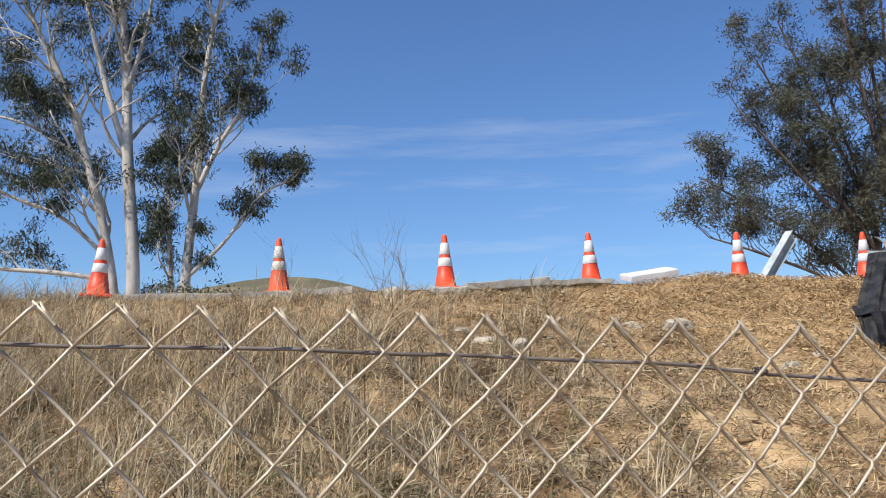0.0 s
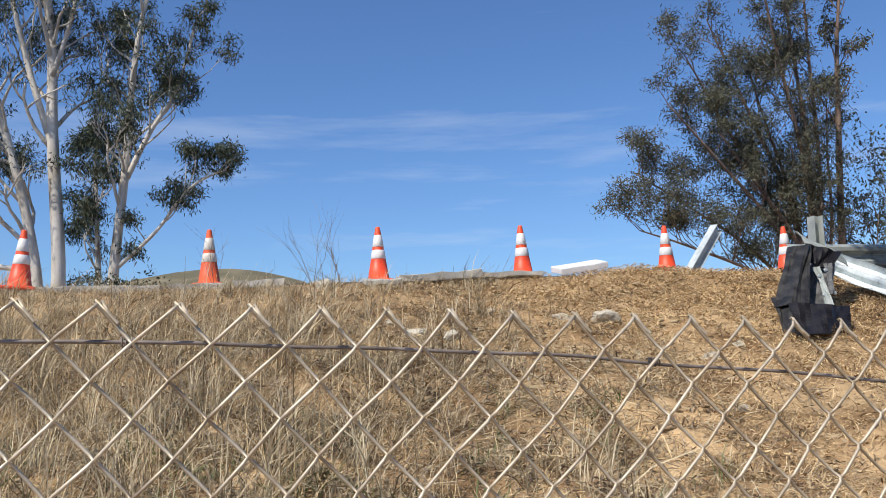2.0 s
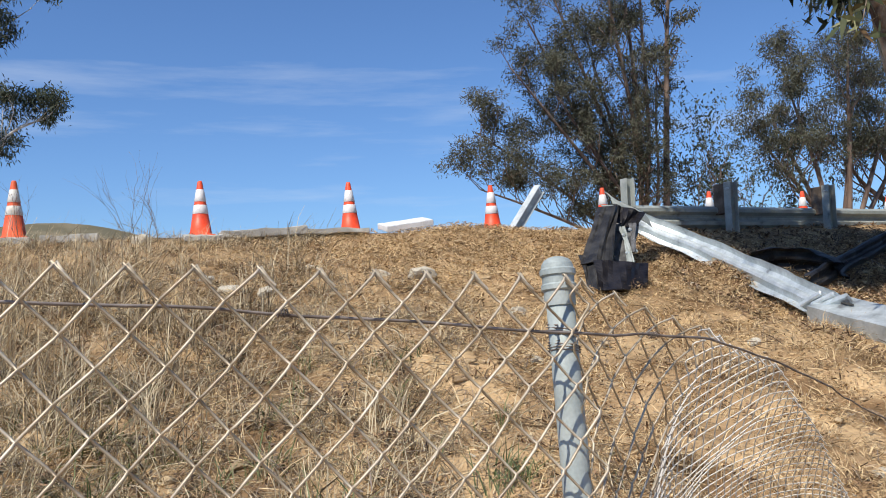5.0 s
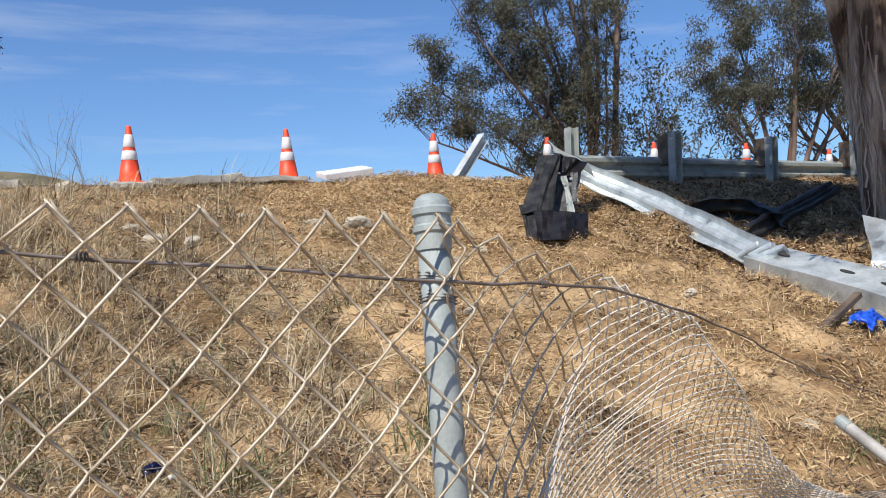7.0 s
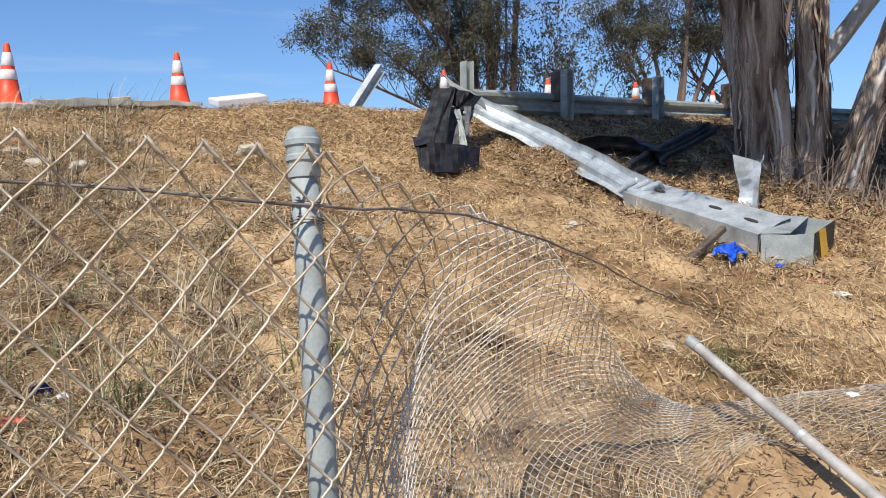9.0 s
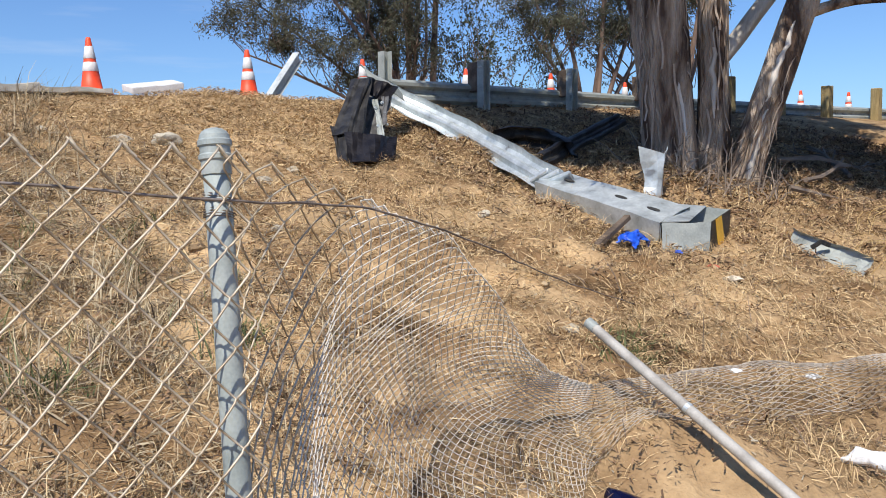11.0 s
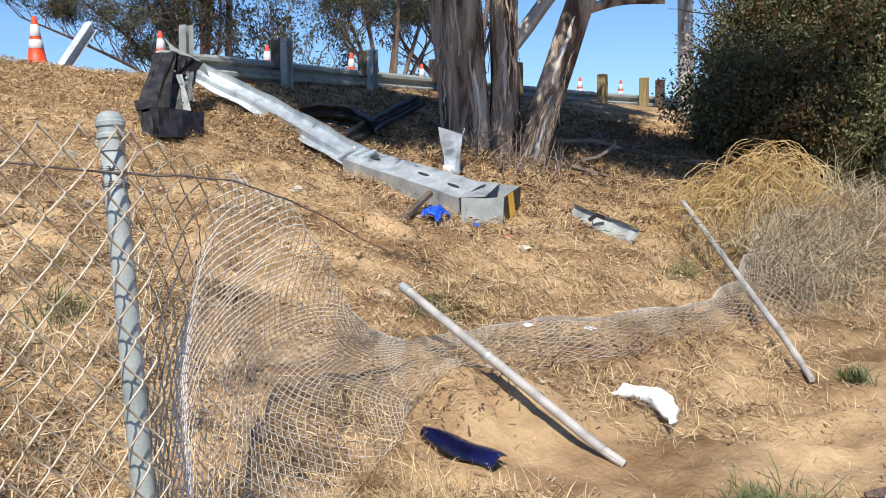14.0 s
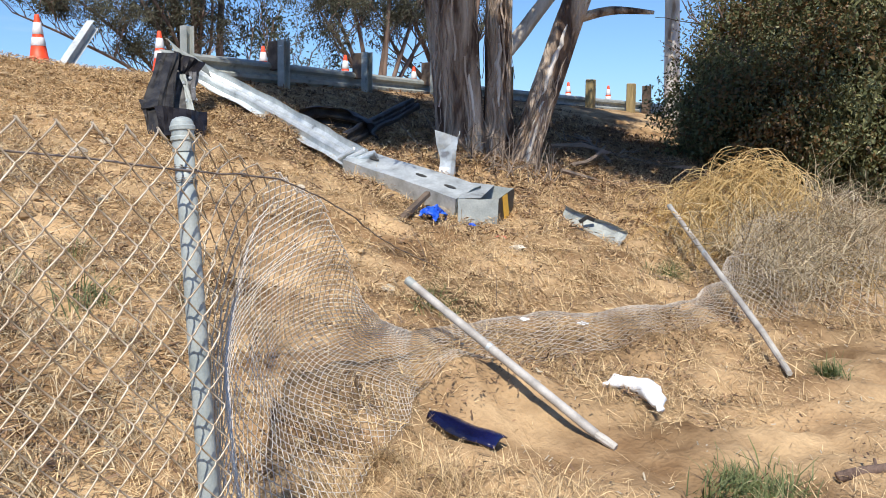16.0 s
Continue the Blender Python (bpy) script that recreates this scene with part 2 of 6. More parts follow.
# ---- building tools ----
class Geo:
    """Collects points and faces for one mesh."""

    def __init__(self):
        self.v, self.f = [], []

    def grid(self, rows, closed=False):
        """Rows of points, joined by quads; closed joins each row's end to its start."""
        base, w = len(self.v), len(rows[0])
        for r in rows:
            self.v.extend(tuple(p) for p in r)
        for i in range(len(rows) - 1):
            for j in range(w if closed else w - 1):
                k = (j + 1) % w
                a = base + i * w
                self.f.append((a + j, a + k, a + w + k, a + w + j))
        return base

    def tube(self, pts, radii, sides=6, cap=True):
        pts = [Vector(p) for p in pts]
        if not hasattr(radii, "__len__"):
            radii = [radii] * len(pts)
        rows, ref = [], None
        for i, p in enumerate(pts):
            d = (pts[min(i + 1, len(pts) - 1)] - pts[max(i - 1, 0)]).normalized()
            if ref is None:
                ref = d.orthogonal().normalized()
            ref = (ref - d * ref.dot(d)).normalized()
            side = d.cross(ref)
            rows.append([p + (ref * math.cos(a) + side * math.sin(a)) * radii[i] for a in (2 * math.pi * k / sides for k in range(sides))])
        b = self.grid(rows, True)
        if cap:
            self.f.append(tuple(b + k for k in reversed(range(sides))))
            e = b + (len(rows) - 1) * sides
            self.f.append(tuple(e + k for k in range(sides)))

    def lathe(self, profile, sides=24, at=(0, 0, 0)):
        x, y, z = at
        rows = [[(x + r * math.cos(2 * math.pi * k / sides), y + r * math.sin(2 * math.pi * k / sides), z + h) for k in range(sides)] for r, h in profile]
        self.grid(rows, True)

    def box(self, m, sx, sy, sz, chamfer=0.006):
        """A box of that size about the pose m, its edges cut."""
        bm = bmesh.new()
        bmesh.ops.create_cube(bm, size=1, matrix=Matrix.Diagonal((sx, sy, sz, 1)))
        if chamfer:
            bmesh.ops.bevel(bm, geom=bm.edges[:], offset=chamfer, segments=1, affect="EDGES")
        bm.verts.index_update()
        b = len(self.v)
        self.v.extend(tuple(m @ v.co) for v in bm.verts)
        self.f.extend(tuple(b + v.index for v in f.verts) for f in bm.faces)
        bm.free()

    def mesh(self, name):
        me = bpy.data.meshes.new(name)
        me.from_pydata(self.v, [], self.f)
        me.update()
        return me


def part(name, geo, material, parent=None, label="", smooth=False):
    """One mesh object, under its thing where parent is given."""
    me = geo.mesh(name) if isinstance(geo, Geo) else geo
    me.materials.append(material)
    if smooth:
        me.polygons.foreach_set("use_smooth", [True] * len(me.polygons))
    ob = new(name, me)
    if parent is not None:
        ob.parent = parent
    if label:
        ob["label"] = label
    return ob


def thing(name, at, label, category, group="", rot=(0, 0, 0)):
    ob = new(name)
    ob.matrix_world = pose(*at, *rot)
    return tagged(ob, label, category, group)


def np_mesh(name, verts, faces):
    """A mesh out of arrays of points and of equal-sided faces."""
    me = bpy.data.meshes.new(name)
    k = faces.shape[1]
    me.vertices.add(len(verts))
    me.vertices.foreach_set("co", np.ascontiguousarray(verts, dtype=np.float32).ravel())
    me.loops.add(faces.size)
    me.loops.foreach_set("vertex_index", np.ascontiguousarray(faces, dtype=np.int32).ravel())
    me.polygons.add(len(faces))
    me.polygons.foreach_set("loop_start", np.arange(0, faces.size, k, dtype=np.int32))
    me.polygons.foreach_set("loop_total", np.full(len(faces), k, dtype=np.int32))
    me.update(calc_edges=True)
    me.validate()
    return me


def catmull(pts, n):
    """A smooth line through the points, n steps to each span."""
    pts = [Vector(p) for p in pts]
    out = []
    for i in range(len(pts) - 1):
        p0, p1, p2, p3 = pts[max(i - 1, 0)], pts[i], pts[i + 1], pts[min(i + 2, len(pts) - 1)]
        for k in range(n):
            t = k / n
            out.append(0.5 * (2 * p1 + (p2 - p0) * t + (2 * p0 - 5 * p1 + 4 * p2 - p3) * t * t + (3 * p1 - p0 - 3 * p2 + p3) * t ** 3))
    return out + [pts[-1]]


rng = np.random.default_rng(7)


# ---- the ground ----
def edge_y(x):
    """Where the slope meets the road."""
    return 10.45 + 0.0052 * np.maximum(0, np.minimum(x, 60) + 2) ** 2


def road_z(x):
    return 2.85 + 0.009 * np.clip(x, 0, 40)


def wave(x, y, seed, scale):
    """Cheap smooth noise for arrays, about -1 to 1."""
    r = np.random.default_rng(seed)
    out = np.zeros(np.broadcast(x, y).shape)
    for i in range(7):
        a, k, ph = r.uniform(0, 2 * np.pi), r.uniform(0.6, 2.2) / scale, r.uniform(0, 6.28)
        out = out + np.sin((x * np.cos(a) + y * np.sin(a)) * k * 2 * np.pi + ph)
    return out / 3.2


def blob(x, y, cx, cy, rx, ry):
    return np.exp(-(((x - cx) / rx) ** 2 + ((y - cy) / ry) ** 2))


def bare(x, y):
    """1 where the soil lies open."""
    b = 1.7 * blob(x, y, 2.85, 2.0, 0.50, 0.42) + 1.0 * blob(x, y, 3.3, 1.3, 0.65, 0.36) + 0.7 * blob(x, y, 4.4, 1.05, 1.1, 0.32) + 1.2 * blob(x, y, 2.35, 3.05, 0.38, 0.30)
    b = b + 0.25 * blob(x, y, 2.6, 6.6, 0.9, 0.9) + 0.4 * blob(x, y, 3.6, 4.0, 0.5, 0.5) + 0.8 * blob(x, y, 5.6, 1.5, 0.8, 0.4)
    b = b + 0.3 * blob(x, y, 0.9, 7.0, 0.6, 0.5) + 0.25 * blob(x, y, 2.0, 7.4, 0.6, 0.4) + 0.3 * blob(x, y, 3.2, 6.0, 0.5, 0.8)
    return np.clip(b + 0.18 * wave(x, y, 5, 2.5), 0, 1)


def height(x, y):
    x, y = np.asarray(x, float), np.asarray(y, float)
    s = (y - 2) / (edge_y(x) - 2)
    z = np.where(s > 0, 0.46 + (road_z(x) - 0.46) * np.clip(s, 0, 1), 0.42 + 0.02 * np.clip(y, -30, 2))
    on = np.clip((1 - s) * 6, 0, 1) * np.clip((s + 0.6) * 4, 0, 1)
    z = z + on * (0.045 * wave(x, y, 1, 2.6) + 0.034 * wave(x, y, 2, 0.8) + 0.024 * wave(x, y, 3, 0.33) + 0.016 * np.abs(wave(x, y, 4, 0.19)))
    # mulch heap at the broken edge, hollows below it
    z = z + 0.17 * blob(x, y, 3.0, 9.85, 0.8, 0.45) + 0.05 * blob(x, y, 4.6, 9.9, 1.0, 0.5) - 0.10 * blob(x, y, 1.4, 7.25, 0.5, 0.3) - 0.07 * blob(x, y, 3.6, 6.9, 0.8, 0.5)
    z = z + 0.11 * blob(x, y, 2.98, 2.50, 0.34, 0.34) + 0.16 * blob(x, y, 7.5, 6.7, 1.3, 1.1) + 0.06 * blob(x, y, -4.6, 10.0, 0.8, 0.6)
    # hills beyond the road
    far = np.clip((y - 60) / 60, 0, 1)
    z = z + far * (21.5 * blob(x, y, -36, 255, 46, 70) + 19 * blob(x, y, -130, 260, 60, 80) + 9 * blob(x, y, 62, 300, 14, 40) + 6 * wave(x, y, 9, 700))
    return z


def axis(lo, hi, step, reach):
    mid = np.arange(lo, hi + step / 2, step)
    d, grow = [], step
    total = 0.0
    while total < reach:
        grow *= 1.22
        total += grow
        d.append(total)
    d = np.array(d)
    return np.concatenate([lo - d[::-1], mid, hi + d])


gx, gy = axis(-7, 15, 0.085, 2500), axis(-2.0, 12.5, 0.07, 2500)
GX, GY = np.meshgrid(gx, gy)
GZ = height(GX, GY)
gv = np.stack([GX, GY, GZ], -1).reshape(-1, 3)
ii = np.arange(len(gy) - 1)[:, None] * len(gx) + np.arange(len(gx) - 1)[None, :]
gf = np.stack([ii, ii + 1, ii + 1 + len(gx), ii + len(gx)], -1).reshape(-1, 4)
nt = M["ground"].node_tree
gp = nt.nodes.new("ShaderNodeNewGeometry")
gs = nt.nodes.new("ShaderNodeSeparateXYZ")
nt.links.new(gp.outputs["Position"], gs.inputs["Vector"])
gm = nt.nodes.new("ShaderNodeMapRange")
gm.inputs["From Min"].default_value, gm.inputs["From Max"].default_value = 40, 150
nt.links.new(gs.outputs["Y"], gm.inputs["Value"])
gn = nt.nodes.new("ShaderNodeTexNoise")
gn.inputs["Scale"].default_value, gn.inputs["Detail"].default_value = 0.09, 8
nt.links.new(gp.outputs["Position"], gn.inputs["Vector"])
gr = nt.nodes.new("ShaderNodeValToRGB")
gr.color_ramp.elements[0].position, gr.color_ramp.elements[0].color = 0.40, (0.135, 0.122, 0.078, 1)
gr.color_ramp.elements[1].position, gr.color_ramp.elements[1].color = 0.62, (0.235, 0.20, 0.13, 1)
nt.links.new(gn.outputs["Fac"], gr.inputs["Fac"])
soil = nt.nodes.new("ShaderNodeTexNoise")
soil.inputs["Scale"].default_value, soil.inputs["Detail"].default_value, soil.inputs["Roughness"].default_value = 0.75, 9, 0.7
nt.links.new(gp.outputs["Position"], soil.inputs["Vector"])
tone = nt.nodes.new("ShaderNodeMapRange")
tone.inputs["From Min"].default_value, tone.inputs["From Max"].default_value = 0.35, 0.62
tone.inputs["To Min"].default_value, tone.inputs["To Max"].default_value = 0.62, 1.08
nt.links.new(soil.outputs["Fac"], tone.inputs["Value"])
toned = nt.nodes.new("ShaderNodeMixRGB")
toned.blend_type = "MULTIPLY"
toned.inputs["Fac"].default_value = 1.0
nt.links.new(tone.outputs["Result"], toned.inputs["Color2"])
gx_ = nt.nodes.new("ShaderNodeMixRGB")
pb = nt.nodes["Principled BSDF"]
nt.links.new(gm.outputs["Result"], gx_.inputs["Fac"])
nt.links.new(pb.inputs["Base Color"].links[0].from_socket, toned.inputs["Color1"])
nt.links.new(toned.outputs["Color"], gx_.inputs["Color1"])
nt.links.new(gr.outputs["Color"], gx_.inputs["Color2"])
nt.links.new(gx_.outputs["Color"], pb.inputs["Base Color"])
ground = part("ground", np_mesh("ground", gv, gf), M["ground"], smooth=True)
tagged(ground, "dry tan soil bank rising to the road", "ground", kind="structure")


def gz(x, y):
    """The ground's height near the camera, read off the grid."""
    i, j = np.searchsorted(gx, x) - 1, np.searchsorted(gy, y) - 1
    u, v = (x - gx[i]) / (gx[i + 1] - gx[i]), (y - gy[j]) / (gy[j + 1] - gy[j])
    return float((GZ[j, i] * (1 - u) + GZ[j, i + 1] * u) * (1 - v) + (GZ[j + 1, i] * (1 - u) + GZ[j + 1, i + 1] * u) * v)


# the road: a thin slab whose edge shows along the crest
g = Geo()
xs = np.concatenate([np.linspace(-60, -8, 14), np.linspace(-7, 24, 63), np.linspace(26, 90, 17)])
rows = []
for x in xs:
    y0, z0 = float(edge_y(x)) + 0.12 + 0.05 * math.sin(x * 3.1) + 0.04 * math.sin(x * 7.7), float(road_z(x))
    rows.append([(x, y0, z0 - 0.08), (x, y0 + 0.015, z0 + 0.03), (x, y0 + 4, z0 + 0.07), (x, y0 + 9.5, z0 + 0.03), (x, y0 + 9.52, z0 - 0.08)])
g.grid(rows)
tagged(part("road", g, M["asphalt"]), "grey asphalt road along the top of the bank", "road", kind="structure")


# ---- traffic cones ----
def make_cone(at, collar, orange, label):
    t = thing("traffic_cone", at, label, "traffic cone", "cones along the road edge")
    b = Geo()
    b.box(pose(0, 0, 0.018), 0.36, 0.36, 0.036, 0.01)
    part("base", b, orange, t)
    r = lambda h: 0.135 - 0.108 * (h - 0.03) / 0.67
    c = Geo()
    hs = [0.03, 0.05, 0.30, 0.385, 0.43, 0.55, 0.68, 0.70]
    c.lathe([(0.155, 0.036), (0.15, 0.05)] + [(r(h), h) for h in hs[1:-1]] + [(r(0.69) * 0.8, 0.70), (r(0.69) * 0.55, 0.70), (r(0.69) * 0.5, 0.62)], 28)
    part("body", c, orange, t, smooth=True)
    for lo, hi in ((0.295, 0.405), (0.445, 0.595)):
        k = Geo()
        k.lathe([(r(lo) + 0.001, lo), (r(lo) + 0.004, lo + 0.003), (r(hi) + 0.004, hi - 0.003), (r(hi) + 0.001, hi)], 28)
        part("collar", k, collar, t, "white reflective collar", True)
    return t


clean = make_cone((0.02, 10.77, float(road_z(0.02)) + 0.03), M["collar"], M["orange"], "orange traffic cone with two white reflective collars")
for x, y, turn, lean in ((1.88, 11.03, 20, -1.5), (3.93, 11.43, 55, -3), (5.81, 11.82, 10, -1), (7.94, 12.38, 30, 0), (9.82, 12.55, 70, -1), (12.26, 13.35, 5, 0), (18.06, 13.75, 40, 0), (19.81, 13.73, 25, -1)):
    copy_thing(clean, pose(x, y, float(road_z(x)) + 0.035, 0, lean, turn))
make_cone((-2.03, 10.71, float(road_z(-2)) + 0.03), M["dirty_collar"], M["dirty_orange"], "faded orange traffic cone with soiled white collars")
old = make_cone((-4.09, 10.28, float(height(-4.09, 10.28)) - 0.02), M["collar"], M["orange"], "orange traffic cone standing in dry grass")
old.matrix_world = pose(-4.09, 10.3, float(height(-4.09, 10.3)) + 0.01, 0, 3, 15)


# ---- broken concrete edge ----
def slab(at, size, turn, label, mat_, name="concrete_curb", category="curb", rough=0.02):
    bm = bmesh.new()
    bmesh.ops.create_cube(bm, size=1, matrix=Matrix.Diagonal((*size, 1)))
    bmesh.ops.bevel(bm, geom=bm.edges[:], offset=min(size) * 0.10, segments=2, affect="EDGES")
    bmesh.ops.subdivide_edges(bm, edges=[e for e in bm.edges if e.calc_length() > 0.1], cuts=5, use_grid_fill=True)
    for v in bm.verts:
        v.co += noise.noise_vector((v.co + Vector(at)) * 6) * rough
    me = bpy.data.meshes.new(name)
    bm.to_mesh(me)
    bm.free()
    ob = part(name, me, mat_, smooth=False)
    ob.matrix_world = pose(*at, *turn)
    return tagged(ob, label, category)


slab((-3.25, 10.38, 2.83), (1.5, 0.22, 0.10), (1, 1, 2), "long weathered concrete curb block in dry grass", M["concrete"], rough=0.03)
slab((-2.12, 10.42, 2.84), (0.62, 0.20, 0.09), (3, -2, 5), "cracked concrete curb block in dry grass", M["concrete"], rough=0.03)
slab((-1.40, 10.45, 2.86), (0.62, 0.20, 0.09), (-2, -1, 2), "short weathered concrete curb block at the road edge", M["concrete"], rough=0.03)
slab((0.75, 10.42, 2.90), (1.0, 0.42, 0.09), (4, -3, 4), "broken slab of grey asphalt at the road edge", M["concrete"], "asphalt_slab", "broken slab", 0.035)
slab((0.05, 10.25, 2.84), (0.42, 0.30, 0.05), (8, 2, 9), "flat broken flake of asphalt on the bank", M["concrete"], "asphalt_slab", "broken slab", 0.03)
slab((1.6, 10.5, 2.91), (0.8, 0.3, 0.06), (2, -1, 3), "cracked strip of asphalt at the road edge", M["concrete"], "asphalt_slab", "broken slab", 0.025)

# pale rocks and clods on the bank
for x, y, s in ((-0.62, 10.2, 0.13), (0.30, 7.85, 0.12), (0.62, 7.75, 0.09), (0.1, 8.1, 0.07), (1.75, 8.3, 0.10), (1.84, 5.29, 0.05), (2.6, 6.8, 0.09), (4.6, 7.4, 0.08),
                (3.5, 5.2, 0.03), (2.1, 8.0, 0.13), (3.0, 7.2, 0.07), (2.3, 5.6, 0.05), (4.0, 5.6, 0.05), (1.1, 8.7, 0.06), (4.9, 8.1, 0.06), (3.3, 3.6, 0.05), (5.1, 4.1, 0.05)):
    bm = bmesh.new()
    bmesh.ops.create_icosphere(bm, subdivisions=3, radius=1)
    for v in bm.verts:
        v.co *= 1 + 0.5 * noise.noise(v.co * 1.1 + Vector((x, y, 0))) + 0.12 * noise.noise(v.co * 4)
        v.co.x, v.co.y, v.co.z = v.co.x * s, v.co.y * s * 0.8, v.co.z * s * 0.55
    me = bpy.data.meshes.new("rock")
    bm.to_mesh(me)
    bm.free()
    ob = part("rock", me, M["rock"])
    ob.matrix_world = pose(x, y, gz(x, y) + s * 0.2, 10, -8, x * 90)
    tagged(ob, "pale weathered rock lying on the dry bank", "rock", "rocks on the bank")


# ---- standing guardrail ----
def w_profile(scale=1.0):
    """The cross-section of a two-wave rail: (out, up)."""
    return [(0.000, -0.155), (0.022, -0.148), (0.075, -0.112), (0.078, -0.066), (0.018, -0.028), (0.010, 0.0), (0.018, 0.028), (0.078, 0.066), (0.075, 0.112), (0.022, 0.148), (0.000, 0.155)]


def sweep(pts, rolls, prof, thick=0.004, crumple=0.0, widths=None):
    """A rail swept along pts; roll in degrees turns its face about its own line."""
    g = Geo()
    front, back = [], []
    pts = [Vector(p) for p in pts]
    for i, p in enumerate(pts):
        d = (pts[min(i + 1, len(pts) - 1)] - pts[max(i - 1, 0)]).normalized()
        side = d.cross(Vector((0, 0, 1))).normalized()
        up = side.cross(d).normalized()
        a = radians(rolls[i])
        o, u = side * math.cos(a) + up * math.sin(a), up * math.cos(a) - side * math.sin(a)
        w = widths[i] if widths else 1.0
        fr, bk = [], []
        for q, h in prof:
            c = p + o * q * w + u * h * w
            if crumple:
                c = c + noise.noise_vector(c * 5.0) * crumple
            fr.append(c)
            bk.append(c - o * thick)
        front.append(fr)
        back.append(bk)
    g.grid([f + b[::-1] for f, b in zip(front, back)], True)
    return g


rail_posts = ((5.29, 10.0), (7.04, 10.4), (8.97, 10.85), (10.9, 11.25))
rail_line = [(x, float(y)) for x, y in ((5.0, 10.22), (7.04, 10.68), (8.97, 11.13), (10.9, 11.53), (13.1, 11.95), (15.2, 12.32), (17.1, 12.62), (19.2, 12.9), (21.2, 13.2), (25, 13.75), (32, 15.6), (40, 18.6))]
rail = thing("guardrail", (7, 10.5, 2.85), "weathered galvanised two-wave guardrail on steel posts", "guardrail")


def under(ob, parent):
    ob.matrix_parent_inverse = parent.matrix_world.inverted()
    return ob


for i in range(len(rail_line) - 1):
    (x0, y0), (x1, y1) = rail_line[i], rail_line[i + 1]
    z0, z1 = float(road_z(x0)) + 0.12, float(road_z(x1)) + 0.12
    pts = [Vector((x0, y0, z0)).lerp(Vector((x1, y1, z1)), k / 4) for k in range(5)]
    under(part("rail_beam", sweep(pts, [0] * 5, w_profile(), crumple=0.004), M["galv_dull"], rail), rail)
for x, y in rail_posts:
    g = Geo()
    base = gz(x, y) - 0.15
    top = 3.47 + 0.012 * (x - 5)
    h = top - base
    for dx, sx, sy in ((-0.052, 0.012, 0.13), (0.052, 0.012, 0.13), (0, 0.105, 0.012)):
        g.box(pose(x + dx, y, base + h / 2, 0, 1.2, 12), sx, sy, h, 0.003)
    under(part("post", g, M["galv_dull"], rail), rail)
    if x < 6:
        continue
    g = Geo()
    g.box(pose(x - 0.04, y + 0.17, top - 0.22, 0, 1.0, 12), 0.10, 0.2, 0.42, 0.008)
    under(part("blockout", g, M["wood_dark"], rail, "dark brown wooden blockout"), rail)
    g = Geo()
    g.tube([(x - 0.09, y - 0.02, top - 0.1), (x - 0.09, y - 0.09, top - 0.1)], 0.012, 6)
    under(part("bolt", g, M["galv"], rail), rail)
for x, y, top in ((13.4, 11.7, 3.66), (15.21, 12.02, 3.69), (17.08, 12.3, 3.67), (19.24, 12.6, 3.72), (20.15, 12.72, 3.72), (22.2, 13.0, 3.74)):
    g = Geo()
    z0 = gz(x, y) - 0.2
    g.box(pose(x, y, (z0 + top) / 2, 1, -1.5, 8), 0.21, 0.19, top - z0, 0.018)
    p = part("rail_post", g, M["wood"] if x < 20 else M["wood_dark"], None)
    tagged(p, "yellowed square wooden guardrail post" if x < 20 else "dark square wooden guardrail post", "post", "wooden rail posts")


# ---- torn guardrail lying down the bank ----
torn = thing("torn_guardrail", (5.4, 7.5, 2.0), "bent galvanised guardrail torn loose and lying down the bank", "guardrail")
line = catmull([(4.80, 9.05, 2.88), (5.00, 8.95, 2.74), (5.24, 8.55, 2.52), (5.32, 7.9, 2.27), (5.17, 6.93, 2.0), (5.06, 6.15, 1.78)], 6)
n = len(line)
under(part("rail_beam", sweep(line, [200 + 34 * i / n for i in range(n)], w_profile(), crumple=0.009, widths=[0.90 + 0.05 * math.sin(i * 0.9) for i in range(n)]), M["galv"], torn, "bright dented galvanised rail", smooth=False), torn)
# folded joint between the rail and the end section
g = Geo()
for k in range(3):
    g.box(pose(5.06 + 0.03 * k, 6.25 - 0.1 * k, 1.80 - 0.02 * k, 60, 25 + 12 * k, 8), 0.16, 0.05, 0.22, 0.01)
under(part("splice", g, M["galv"], torn), torn)
# box-shaped end section with slots
a, b = Vector((5.08, 6.20, 1.77)), Vector((5.36, 4.90, 1.43))
d = (b - a).normalized()
side = d.cross(Vector((0, 0, 1))).normalized()
up = side.cross(d).normalized()
roll_ = radians(17)
side, up = side * math.cos(roll_) - up * math.sin(roll_), up * math.cos(roll_) + side * math.sin(roll_)
g = Geo()
rows = []
for i in range(15):
    k = i / 14
    c = a.lerp(b, k) + noise.noise_vector(Vector((k * 4, 0, 3))) * 0.015
    w, h = 0.17 + 0.03 * k, 0.10 + 0.035 * k
    rows.append([c - side * w + up * 0.05, c - side * w * 0.35 + up * 0.062, c + side * w * 0.4 + up * 0.05, c + side * w + up * 0.055,
                 c + side * (w + 0.004) - up * h, c + side * (w - 0.02) - up * h, c + side * (w - 0.02) + up * 0.03, c - side * (w - 0.02) + up * 0.03, c - side * (w - 0.02) - up * h, c - side * (w + 0.004) - up * h])
g.grid(rows, True)
under(part("end_channel", g, M["galv"], torn, "flat galvanised end channel with slots"), torn)
